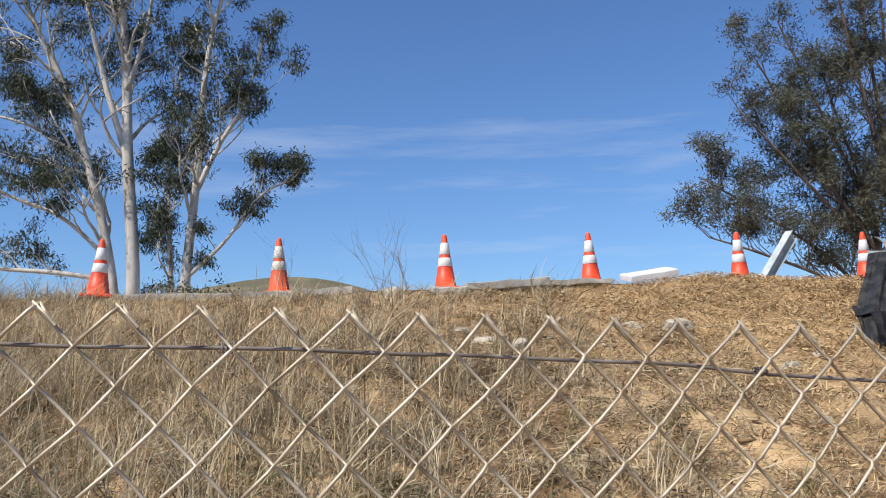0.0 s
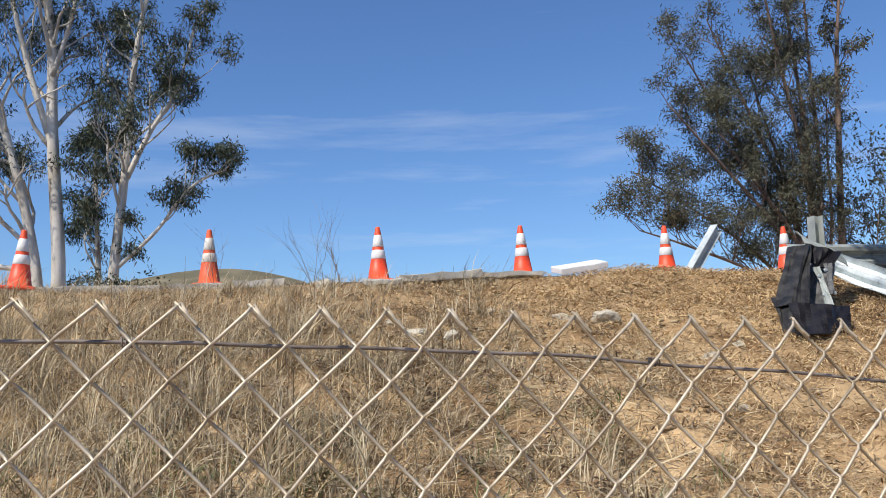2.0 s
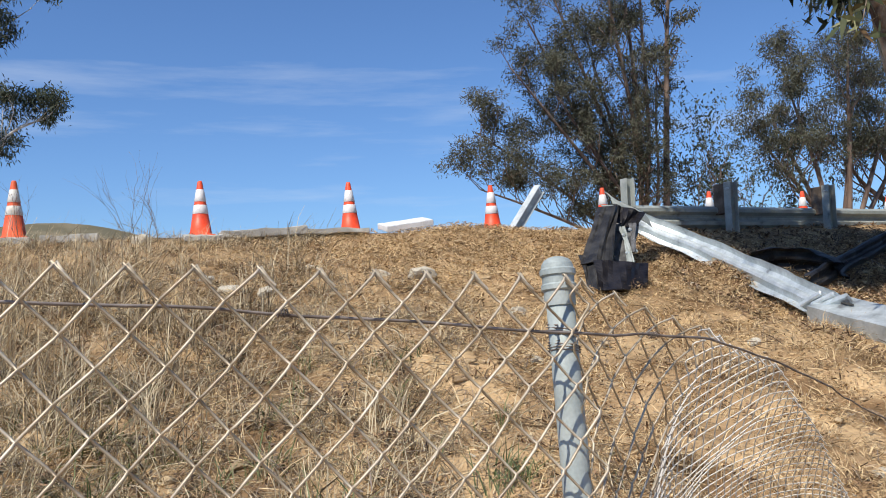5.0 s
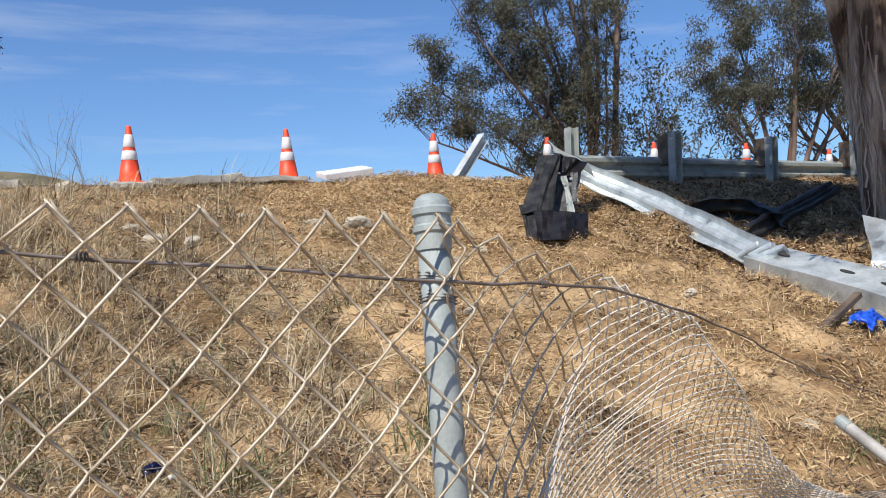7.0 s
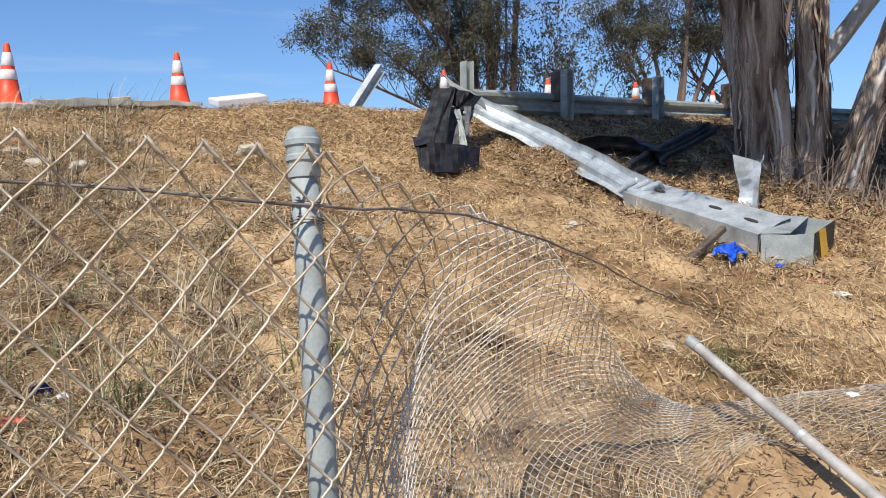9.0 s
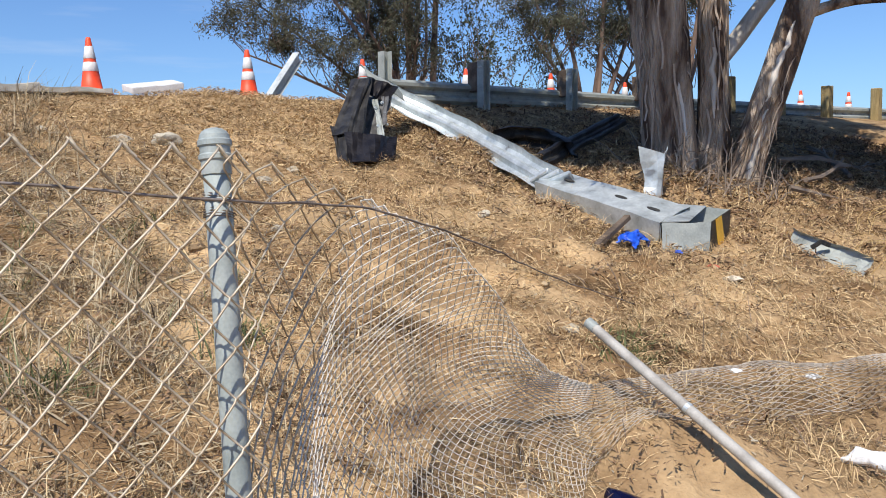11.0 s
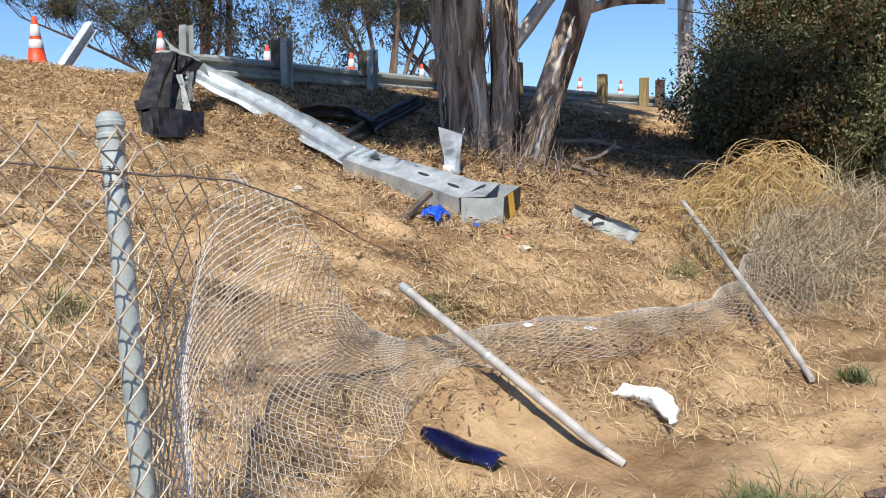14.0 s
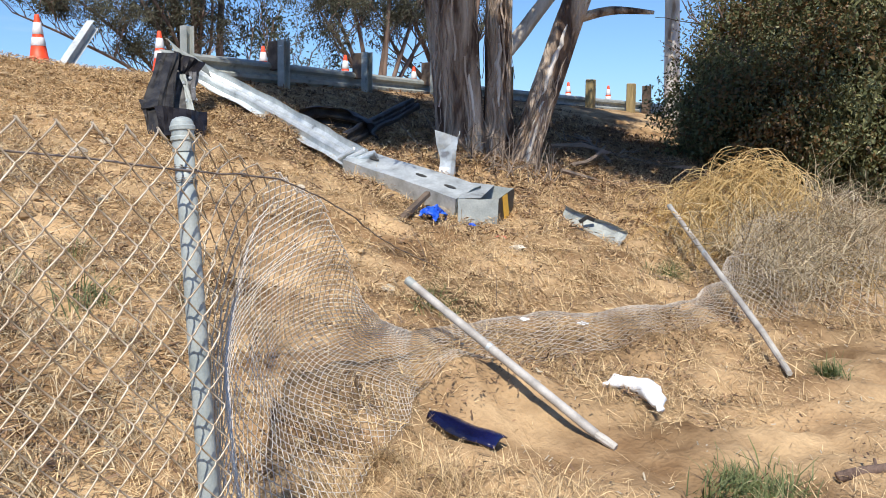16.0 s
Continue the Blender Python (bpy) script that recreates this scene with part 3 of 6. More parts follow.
# slots are thin closed plates, the dark inside painted on
for k, off in ((0.17, -0.01), (0.60, 0.0), (0.86, 0.03)):
    g = Geo()
    c = a.lerp(b, k) + up * 0.070 + side * off
    ring = [c + d * 0.065 * math.cos(t) + side * 0.020 * math.sin(t) for t in (2 * math.pi * j / 14 for j in range(14))]
    g.v.extend(tuple(p) for p in ring)
    g.v.extend(tuple(p - up * 0.006) for p in ring)
    g.f.append(tuple(range(14)))
    g.f.extend((j, j + 14, (j + 1) % 14 + 14, (j + 1) % 14) for j in range(14))
    under(part("slot", g, M["hole_black"], torn, "dark slot in the channel"), torn)
# flared terminal box with its hazard plate
P = [Vector(p) for p in ((5.15, 4.82, 1.43), (5.58, 5.10, 1.55), (5.93, 4.86, 1.51), (5.49, 4.65, 1.43))]
Q = [Vector(p) for p in ((5.14, 4.80, 1.20), (5.60, 5.10, 1.26), (5.88, 4.84, 1.21), (5.46, 4.64, 1.16))]
g = Geo()
n8 = 8
for i, j in ((0, 1), (1, 2), (0, 3)):
    rows = []
    for k in range(n8 + 1):
        t = k / n8
        A, B = P[i].lerp(P[j], t), Q[i].lerp(Q[j], t)
        rows.append([A.lerp(B, s / 5) + noise.noise_vector(A.lerp(B, s / 5) * 6) * 0.012 for s in range(6)])
    g.grid(rows)
tb = part("terminal_box", g, M["galv_dull"], torn, "flared galvanised end terminal")
tb.modifiers.new("thick", "SOLIDIFY").thickness = 0.006
under(tb, torn)
g = Geo()
g.grid([[P[0].lerp(P[1], s) * (1 - t) + P[3].lerp(P[2], s) * t + Vector((0, 0, 0.006)) for s in (0, 0.25, 0.5, 0.75, 1)] for t in (0, 0.2, 0.4, 0.55)])
tp = part("terminal_top", g, M["galv"], torn)
tp.modifiers.new("thick", "SOLIDIFY").thickness = 0.006
under(tp, torn)
g = Geo()
g.grid([[P[3].lerp(P[2], s).lerp(Q[3].lerp(Q[2], s), t) for s in (0, 0.5, 1)] for t in (0, 0.5, 1)])
hp = part("hazard_plate", g, M["dark_steel"], torn, "black hazard plate with amber stripe")
hp.modifiers.new("thick", "SOLIDIFY").thickness = 0.006
under(hp, torn)
g = Geo()
nrm = (P[2] - P[3]).cross(Q[3] - P[3]).normalized()
nrm = nrm if nrm.y < 0 else -nrm
f = lambda s, t: P[3].lerp(P[2], s).lerp(Q[3].lerp(Q[2], s), t) + nrm * 0.008
g.grid([[f(0.18, 0.0), f(0.48, 0.0)], [f(0.45, 1.0), f(0.80, 1.0)]])
st = part("stripe", g, M["amber"], hp, "amber reflective stripe")
st.modifiers.new("thick", "SOLIDIFY").thickness = 0.003
under(st, torn)
st.matrix_parent_inverse = hp.matrix_world.inverted() @ torn.matrix_world.inverted() @ torn.matrix_world

# crumpled head where the rail was folded over
def leaned(p):
    """The folded end leans down the bank."""
    y = 7.60 + 1.15 * (p[2] - 2.1) + (p[1] - 8.7)
    k = (y + 0.5) / (p[1] + 0.5)
    return Vector((-0.04 + (p[0] + 0.04) * k, y, 1.8 + (p[2] - 1.8) * k))


head = thing("crumpled_rail_end", (4.1, 8.0, 2.1), "crumpled end of the guardrail folded over, coloured dark for its inner shade", "guardrail end")


def panel(name, corners, bulge, material, label="", rough=0.03, n=10, thick=0.010):
    """A buckled plate between four corners (across, up), standing out by bulge in its middle."""
    a, b, c, d_ = (Vector((x, 8.7 + dy, z)) for x, z, dy in corners)
    rows = []
    for i in range(n + 1):
        row = []
        for k in range(n + 1):
            u, v = k / n, i / n
            q = a.lerp(b, u).lerp(d_.lerp(c, u), v) + Vector((0, -bulge * math.sin(math.pi * u) - 0.03 * math.sin(u * 13 + v * 3), 0))
            row.append(leaned(q + noise.noise_vector(q * 4) * rough))
        rows.append(row)
    g = Geo()
    g.grid(rows)
    ob = part(name, g, material, head, label)
    ob.modifiers.new("thick", "SOLIDIFY").thickness = thick
    return under(ob, head)


# shade inside and under the fold is carried by these dark panel colours
panel("flank", ((4.26, 2.93, 0.02), (4.47, 2.96, -0.06), (4.33, 2.30, -0.12), (4.03, 2.33, 0.02)), 0.09, M["dark_steel"], "dark outer flank of the folded rail", 0.03)
panel("inner_web", ((4.43, 2.93, 0.10), (4.77, 2.80, 0.08), (4.63, 2.26, 0.0), (4.22, 2.28, 0.06)), -0.13, M["dim_steel"], "dull grey hollow web of the folded rail", 0.035, 14)
panel("under_lip", ((4.42, 2.97, -0.04), (4.80, 2.86, -0.04), (4.68, 2.70, 0.05), (4.44, 2.80, 0.04)), 0.02, M["shade_black"], "black torn fold below the lip", 0.02)
panel("centre_rib", ((4.51, 2.72, 0.02), (4.57, 2.72, 0.01), (4.61, 2.30, -0.06), (4.55, 2.30, -0.05)), 0.03, M["galv_dull"], "grey rib with bolts", 0.015)
panel("side_rib", ((4.62, 2.76, 0.0), (4.70, 2.75, 0.0), (4.64, 2.44, -0.05), (4.60, 2.42, -0.05)), 0.03, M["dim_steel"], "torn grey tongue of steel", 0.02)
panel("bottom_flap", ((4.11, 2.33, -0.15), (4.74, 2.29, -0.15), (4.71, 2.03, -0.13), (4.15, 2.02, -0.13)), 0.10, M["shade_black"], "black folded bottom flap", 0.02)
panel("rear_edge", ((4.04, 2.42, 0.06), (4.26, 2.42, -0.10), (4.24, 2.03, -0.08), (4.13, 2.03, 0.06)), 0.04, M["dark_steel"], "buckled rear edge", 0.03)
for x, z in ((4.52, 2.62), (4.64, 2.56), (4.55, 2.42), (4.66, 2.44), (4.60, 2.68)):
    g = Geo()
    g.lathe([(0.001, 0.012), (0.014, 0.010), (0.020, 0.0), (0.020, -0.01)], 8)
    o = part("bolt", g, M["galv"], head, "bright bolt head")
    under(o, head)
    o.matrix_basis = Matrix.Translation(leaned((x, 8.63, z))) @ pose(0, 0, 0, 70, 0, 10)
g = Geo()
strip = [Vector((4.40, 8.66, 3.03)), Vector((4.55, 8.70, 2.94)), Vector((4.80, 8.78, 2.86)), Vector((4.98, 8.90, 2.80))]
g.grid([[p + Vector((0, -0.05, -0.07)), p + Vector((0, 0.00, 0.01)), p + Vector((-0.01, 0.06, 0.07)), p + Vector((-0.01, 0.14, 0.09))] for p in (leaned(q) for q in catmull(strip, 4))])
lip = part("top_lip", g, M["galv_dull"], head, "grey bent lip of the rail")
lip.modifiers.new("thick", "SOLIDIFY").thickness = 0.006
under(lip, head)

# torn beams under the tree, its shade put into their dark steel colour
for pts, roll, slim, lab in (([(5.55, 7.80, 2.22), (5.95, 7.90, 2.27), (6.15, 7.6, 2.2), (6.1, 7.2, 2.05)], 150, 0.9, "torn sheet of guardrail steel coloured dark for the shade it lies in"),
                       ([(5.55, 6.95, 1.98), (6.2, 7.4, 2.12), (6.9, 7.82, 2.30), (7.6, 8.15, 2.50)], 38, 0.62, "guardrail beam leaning against the tree base, coloured dark for its shade")):
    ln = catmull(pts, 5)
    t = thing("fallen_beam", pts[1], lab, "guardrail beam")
    under(part("rail_beam", sweep(ln, [roll + 6 * math.sin(i) for i in range(len(ln))], w_profile(), crumple=0.025, widths=[slim] * len(ln)), M["dark_steel"], t), t)

# upright scrap of bent sheet
g = Geo()
rows = []
for i in range(9):
    k = i / 8
    row = []
    for s in range(7):
        u = s / 6 - 0.5
        q = Vector((6.12 + 0.38 * u * (1.05 - 0.35 * math.sin(math.pi * k)) + 0.03 * k, 5.88 + 0.34 * abs(u + 0.05) * (0.5 + 0.5 * k) - 0.05 * k, 1.50 + 0.50 * k + (0.07 * abs(u) * 2 if i == 8 else 0)))
        row.append(q + noise.noise_vector(q * 6) * 0.025)
    rows.append(row)
g.grid(rows)
up_scrap = part("scrap_sheet", g, M["galv"])
up_scrap.modifiers.new("thick", "SOLIDIFY").thickness = 0.006
tagged(up_scrap, "bent upright scrap of galvanised sheet by the tree", "scrap metal")

# leaning post and white panel at the broken edge
g = Geo()
a, b = Vector((3.96, 10.86, 2.80)), Vector((4.60, 11.3, 3.55))
m = look(a.lerp(b, 0.5), b)
for off, sx, sy in (((0, 0.065, 0), 0.11, 0.012), ((0, -0.065, 0), 0.11, 0.012), ((0, 0, 0), 0.012, 0.13)):
    g.box(m @ pose(*off), sx, sy, (b - a).length, 0.003)
lean = part("leaning_rail_post", g, M["pale_galv"])
# bolt holes are thin discs with their inner dark painted on
for k in (0.72, 0.80, 0.88):
    g = Geo()
    c = m @ Vector((0.058, -0.074, (0.5 - k) * (b - a).length))
    g.lathe([(0.0005, 0.001), (0.016, 0.001), (0.016, -0.001), (0.0005, -0.001)], 10)
    hole = under(part("bolt_hole", g, M["hole_black"], lean, "dark bolt hole"), lean)
    hole.matrix_basis = Matrix.Translation(c) @ m.to_3x3().to_4x4() @ Matrix.Rotation(radians(90), 4, "X")
tagged(lean, "pale galvanised guardrail post leaning at the road edge", "post")
slab((2.48, 10.46, 2.98), (0.62, 0.34, 0.075), (12, -8, 9), "white painted metal panel lying at the road edge", M["white_panel"], "metal_panel", "panel", 0.006)

# short steel scrap tube with torn slot
scrap = thing("scrap_channel", (6.3, 4.25, 1.12), "short torn length of pale galvanised channel on straw", "scrap metal")
ln = catmull([(6.30, 4.62, 1.26), (6.30, 4.4, 1.2), (6.33, 4.12, 1.12), (6.36, 3.92, 1.07)], 5)
under(part("channel", sweep(ln, [215 + 10 * math.sin(i) for i in range(len(ln))], [(0, -0.10), (0.05, -0.10), (0.06, -0.03), (0.05, 0.03), (0.06, 0.09), (0.0, 0.11)], crumple=0.02), M["galv_dull"], scrap), scrap)
g = Geo()
g.tube([(6.26, 4.33, 1.20), (6.30, 4.27, 1.25), (6.36, 4.24, 1.22)], 0.02, 6)
under(part("torn_tab", g, M["dark_steel"], scrap, "dark torn tab"), scrap)

# brown wooden stake under the channel, blue rag, red scrap
g = Geo()
g.box(look((4.74, 4.97, 1.36), (5.24, 5.17, 1.56)), 0.055, 0.045, 0.66, 0.006)
tagged(part("wooden_stake", g, M["wood_dark"]), "splintered brown wooden stake under the fallen rail", "stake")


def rag(name, at, size, material, label, category, seed, lift=0.5, turn=0):
    """A crumpled sheet heaped on the ground."""
    g = Geo()
    rows = []
    for i in range(19):
        row = []
        for j in range(19):
            u, v = i / 9 - 1, j / 9 - 1
            q = Vector((u, v, 0)) * 0.8
            k = noise.noise_vector(Vector((u * 1.7 + seed, v * 1.7, seed))) * 0.35 + noise.noise_vector(Vector((u * 4 + seed, v * 4, 1))) * 0.22 + noise.noise_vector(Vector((u * 9 + seed, v * 9, 5))) * 0.09
            h = max(0, 1 - (u * u + v * v) * 0.6) * lift + k.z * 0.6
            row.append(((q.x + k.x) * size[0], (q.y + k.y) * size[1], max(-0.1, h) * size[2]))
        rows.append(row)
    g.grid(rows)
    ob = part(name, g, material, smooth=True)
    ob.modifiers.new("thick", "SOLIDIFY").thickness = 0.003
    ob.matrix_world = pose(*at, 12, 0, turn)
    return tagged(ob, label, category)


rag("blue_rag", (4.88, 4.86, gz(4.88, 4.86) + 0.05), (0.16, 0.11, 0.15), M["blue"], "crumpled bright blue plastic rag on straw", "rag", 3, 0.6, 20)
rag("paper_scrap", (5.12, 4.08, gz(5.12, 4.08) + 0.03), (0.066, 0.048, 0.030), M["paper"], "pale crumpled card on dry straw", "litter", 5, 0.3)
rag("red_scrap", (5.2, 4.35, gz(5.2, 4.35) + 0.01), (0.045, 0.04, 0.03), M["red"], "faded red plastic scrap on straw", "litter", 8, 0.3)
rag("paper_scrap", (8.9, 4.55, gz(8.9, 4.55) + 0.03), (0.078, 0.048, 0.042), M["white"], "white paper scrap in dry straw", "litter", 11, 0.4)
rag("paper_scrap", (3.62, 2.72, gz(3.62, 2.72) + 0.14), (0.030, 0.024, 0.018), M["white"], "white paper scrap caught in the fallen mesh", "litter", 12, 0.4)
rag("paper_scrap", (4.1, 2.65, gz(4.1, 2.65) + 0.14), (0.042, 0.024, 0.018), M["white"], "white paper scrap caught in the fallen mesh", "litter", 13, 0.4)
rag("plastic_bag", (0.32, 3.79, gz(0.32, 3.79) + 0.05), (0.05, 0.04, 0.06), M["navy"], "dark blue and white plastic scrap in the weeds", "litter", 21, 0.6)
rag("paper_scrap", (0.40, 3.72, gz(0.40, 3.72) + 0.06), (0.025, 0.02, 0.03), M["white"], "white paper scrap in the weeds", "litter", 22, 0.5)
rag("red_scrap", (0.22, 3.62, gz(0.22, 3.62) + 0.04), (0.05, 0.03, 0.03), M["red"], "faded red plastic scrap in the weeds", "litter", 23, 0.4)
rag("blue_wrapper", (5.12, 4.62, gz(5.12, 4.62) + 0.02), (0.028, 0.03, 0.035), M["blue"], "small blue and white wrapper by the rail end", "litter", 15, 0.5)

# white cloth bundle
g = Geo()
ln = catmull([(3.66, 2.12, 0.56), (3.70, 2.05, 0.575), (3.72, 1.95, 0.565), (3.64, 1.82, 0.545), (3.55, 1.73, 0.52)], 6)
rows = []
for i, c in enumerate(ln):
    k = i / (len(ln) - 1)
    w = (0.025 + 0.045 * math.sin(math.pi * min(1, 0.15 + k * 0.9))) * (1.0 if k < 0.9 else 0.85)
    row = []
    for s in range(16):
        a = 2 * math.pi * s / 16
        q = Vector(c) + Vector((math.cos(a) * w * 0.75, -math.cos(a) * w * 0.75, math.sin(a) * w * 0.62))
        row.append(q + noise.noise_vector(q * 20) * 0.020)
    rows.append(row)
b0 = g.grid(rows, True)
g.f.append(tuple(range(b0, b0 + 16)))
g.f.append(tuple(range(b0 + (len(rows) - 1) * 16, b0 + len(rows) * 16)))
tagged(part("white_cloth", g, M["white"], smooth=True), "crumpled white cloth bundle on the bare soil", "cloth")

# navy car panel half buried in straw
g = Geo()
A, B = Vector((2.49, 2.33, 0.575)), Vector((2.60, 1.97, 0.50))
along = (B - A)
across = Vector((along.y, -along.x, 0)).normalized() * -1
rows = []
for i in range(13):
    k = i / 12
    w = 0.075 * min(1, (0.25 + k * 2.2)) * (1.0 if k < 0.95 else 0.9)
    rows.append([A + along * k + across * (s / 4 - 1) * w + Vector((0, 0, 0.022 * (1 - (s / 4 - 1) ** 2) - 0.008 + 0.012 * (s / 8) + 0.006 * math.sin(k * 9))) for s in range(9)])
g.grid(rows)
nav = part("car_panel", g, M["navy"], smooth=True)
nav.modifiers.new("thick", "SOLIDIFY").thickness = 0.008
tagged(nav, "dark navy glossy broken car panel on bare soil", "car part")


# ---- fallen pipes ----
def pipe(name, pts, r, material, label, tip=None):
    t = thing(name, pts[0], label, "pipe")
    a, b = Vector(pts[0]), Vector(pts[1])
    g = Geo()
    n = 12
    line = [a.lerp(b, k / n) for k in range(n + 1)]
    g.tube(line, r, 16, cap=False)
    g.tube(line, r * 0.86, 16, cap=False)
    d = (b - a).normalized()
    under(part("tube", g, material, t, smooth=True), t)
    g = Geo()
    g.tube([a - d * 0.004, a + d * 0.05], [r * 1.10, r * 1.10], 16)
    under(part("end_cap", g, M["galv_dull"], t), t)
    g = Geo()
    g.tube([a.lerp(b, 0.46), a.lerp(b, 0.475)], [r * 1.06, r * 1.06], 16)
    under(part("band", g, M["galv"], t), t)
    if tip:
        g = Geo()
        g.tube([b, b.lerp(Vector(tip), 0.5), Vector(tip)], [r * 0.9, r * 0.95, r * 0.8], 9)
        under(part("footing", g, M["concrete"], t, "rusty dirt-crusted pipe foot"), t)
    return t


pipe("fence_pipe", [(2.91, 2.96, 1.12), (3.10, 1.80, 0.475)], 0.0235, M["pipe"], "bent-over galvanised fence pipe lying across the mesh", (3.12, 1.70, 0.43))
pipe("fence_pole", [(7.27, 4.0, 1.33), (5.27, 2.02, 0.63)], 0.023, M["pipe"], "weathered steel fence pole leaning over the fallen mesh", (4.86, 1.65, 0.50))


# ---- chain-link fence ----
W = 0.0890          # width of one diamond
R_WIRE = 0.0025


def weave(surface, length, tall, parent, material, sides=4, r=R_WIRE, start=0.0, wide=W, rows_=0):
    """Woven wires on a surface, one part each: surface(s, v, off) gives the point s metres along, v of the height up, off out of it."""
    n_wire, n_z = int(length / (wide / 2)), rows_ or int(tall / (W / 2))
    ang = 2 * np.pi * np.arange(sides) / sides
    for i in range(n_wire):
        pts = []
        for k in range(n_z + 1):
            right = (k + i) % 2 == 0
            s = start + (i + (1 if right else 0)) * wide / 2
            v = k / n_z
            pts.append(surface(s, v, 0.0))
            if k < n_z:
                # the strokes lie alternately before and behind the sheet, crossing at the bends
                s2 = start + (i + (0 if right else 1)) * wide / 2
                o = 0.0045 * (-1 if right else 1)
                pts.append(surface(s + (s2 - s) * 0.14, v + 0.14 / n_z, o))
                pts.append(surface(s + (s2 - s) * 0.86, v + 0.86 / n_z, o))
        # hooked top end
        top, last = pts[-1], pts[-2]
        pts.append(top + (top - last).normalized() * 0.006 + Vector((0, 0.004, 0.002)))
        pts.append(top + Vector((0.013, 0.006, -0.011)))
        pts.append(top + Vector((0.024, 0.004, -0.023)))
        P_ = np.array([tuple(p) for p in pts])
        D = np.gradient(P_, axis=0)
        D /= np.linalg.norm(D, axis=1)[:, None] + 1e-9
        ref = np.cross(D, np.array([0.31, 0.9, 0.11]))
        ref /= np.linalg.norm(ref, axis=1)[:, None] + 1e-9
        oth = np.cross(D, ref)
        ring = P_[:, None, :] + r * (ref[:, None, :] * np.cos(ang)[None, :, None] + oth[:, None, :] * np.sin(ang)[None, :, None])
        m = len(P_)
        a = np.arange(m - 1)[:, None] * sides + np.arange(sides)[None, :]
        b = np.arange(m - 1)[:, None] * sides + (np.arange(sides)[None, :] + 1) % sides
        faces = np.stack([a, b, b + sides, a + sides], -1).reshape(-1, 4)
        under(part("wire", np_mesh("wire", ring.reshape(-1, 3), faces), material, parent, smooth=True), parent)


fence = thing("chain_link_fence", (0.79, 1.29, 0.45), "standing chain-link fence of sun-bleached wire on a grey pipe post", "fence")
F0, F1 = Vector((-2.9655, 0.6329, 2.015)), Vector((0.80, 1.376, 1.864))
F_LEN = (Vector((F1.x, F1.y, 0)) - Vector((F0.x, F0.y, 0))).length
f_dir = (F1 - F0).normalized()
f_out = Vector((f_dir.y, -f_dir.x, 0)).normalized()


def standing(s, v, off):
    k = s / F_LEN
    top = F0.lerp(F1, k)
    drop = (1 - v) * 1.36
    lean_ = 0.131 * (1 - v) * k + 0.03 * math.sin(k * 7) * (1 - v)
    return Vector((top.x, top.y - lean_, top.z - drop)) + f_out * off + f_dir * 0.004 * math.sin(v * 40 + s * 9)


weave(standing, F_LEN + W, 1.36, fence, M["wire"], 5, R_WIRE, -W / 2)
# tension wire and ties
wire_line = catmull([(-2.95, 0.65, 1.965), (-1.4, 0.94, 1.905), (-0.40, 1.148, 1.868), (0.2, 1.29, 1.832), (0.78, 1.365, 1.77), (1.0, 1.48, 1.755), (1.2, 1.575, 1.73), (1.75, 2.0, 1.595), (2.6, 2.75, 1.36), (3.9, 3.75, 1.03)], 10)
g = Geo()
g.tube([p + noise.noise_vector(p * 7) * 0.005 for p in wire_line], 0.0026, 6)
under(part("tension_wire", g, M["rust_wire"], fence, "dark sagging tension wire", smooth=True), fence)


def tie(c, axis_dir, r):
    g = Geo()
    ax = Vector(axis_dir).normalized()
    o = ax.orthogonal().normalized()
    q = ax.cross(o)
    g.tube([Vector(c) + ax * 0.004 * (k / 5 - 2) + (o * math.cos(k * 1.05) + q * math.sin(k * 1.05)) * r for k in range(22)], 0.0013, 5)
    under(part("wire_tie", g, M["rust_wire"], fence, "dark twisted wire tie", smooth=True), fence)


for c in ((-0.40, 1.150, 1.868), (0.30, 1.30, 1.822), (1.0, 1.48, 1.755)):
    tie(c, f_dir, 0.006)
for z in (1.772, 1.742):
    yy = 1.286 + (1.418 - 1.286) * (z - 0.5) / 1.397
    tie((0.79, yy, z), (0.18, 0.1 - 6 * (z - 1.757), 1), 0.0285)
# post with its domed cap
g = Geo()
p0, p1 = Vector((0.791, 1.270, 0.36)), Vector((0.79, 1.413, 1.845))
g.tube([p0.lerp(p1, k / 8) for k in range(9)], 0.0250, 24)
post = under(part("post", g, M["post"], fence, "grey painted steel pipe post", smooth=True), fence)
g = Geo()
g.lathe([(0.0253, -0.030), (0.0276, -0.029), (0.0276, -0.004), (0.0312, -0.001), (0.0312, 0.007), (0.0282, 0.010), (0.0282, 0.022), (0.0318, 0.025), (0.0318, 0.034), (0.0290, 0.037), (0.0272, 0.045), (0.0228, 0.0515), (0.0160, 0.0558), (0.0080, 0.0580), (0.0000, 0.0586)], 36)
cap = part("post_cap", g, M["post"], fence, "domed grey post cap", smooth=False)
under(cap, fence)
cap.matrix_basis = Matrix.Translation(p1 + Vector((0, 0, 0.001))) @ Matrix.Rotation(radians(-5.4), 4, "X")

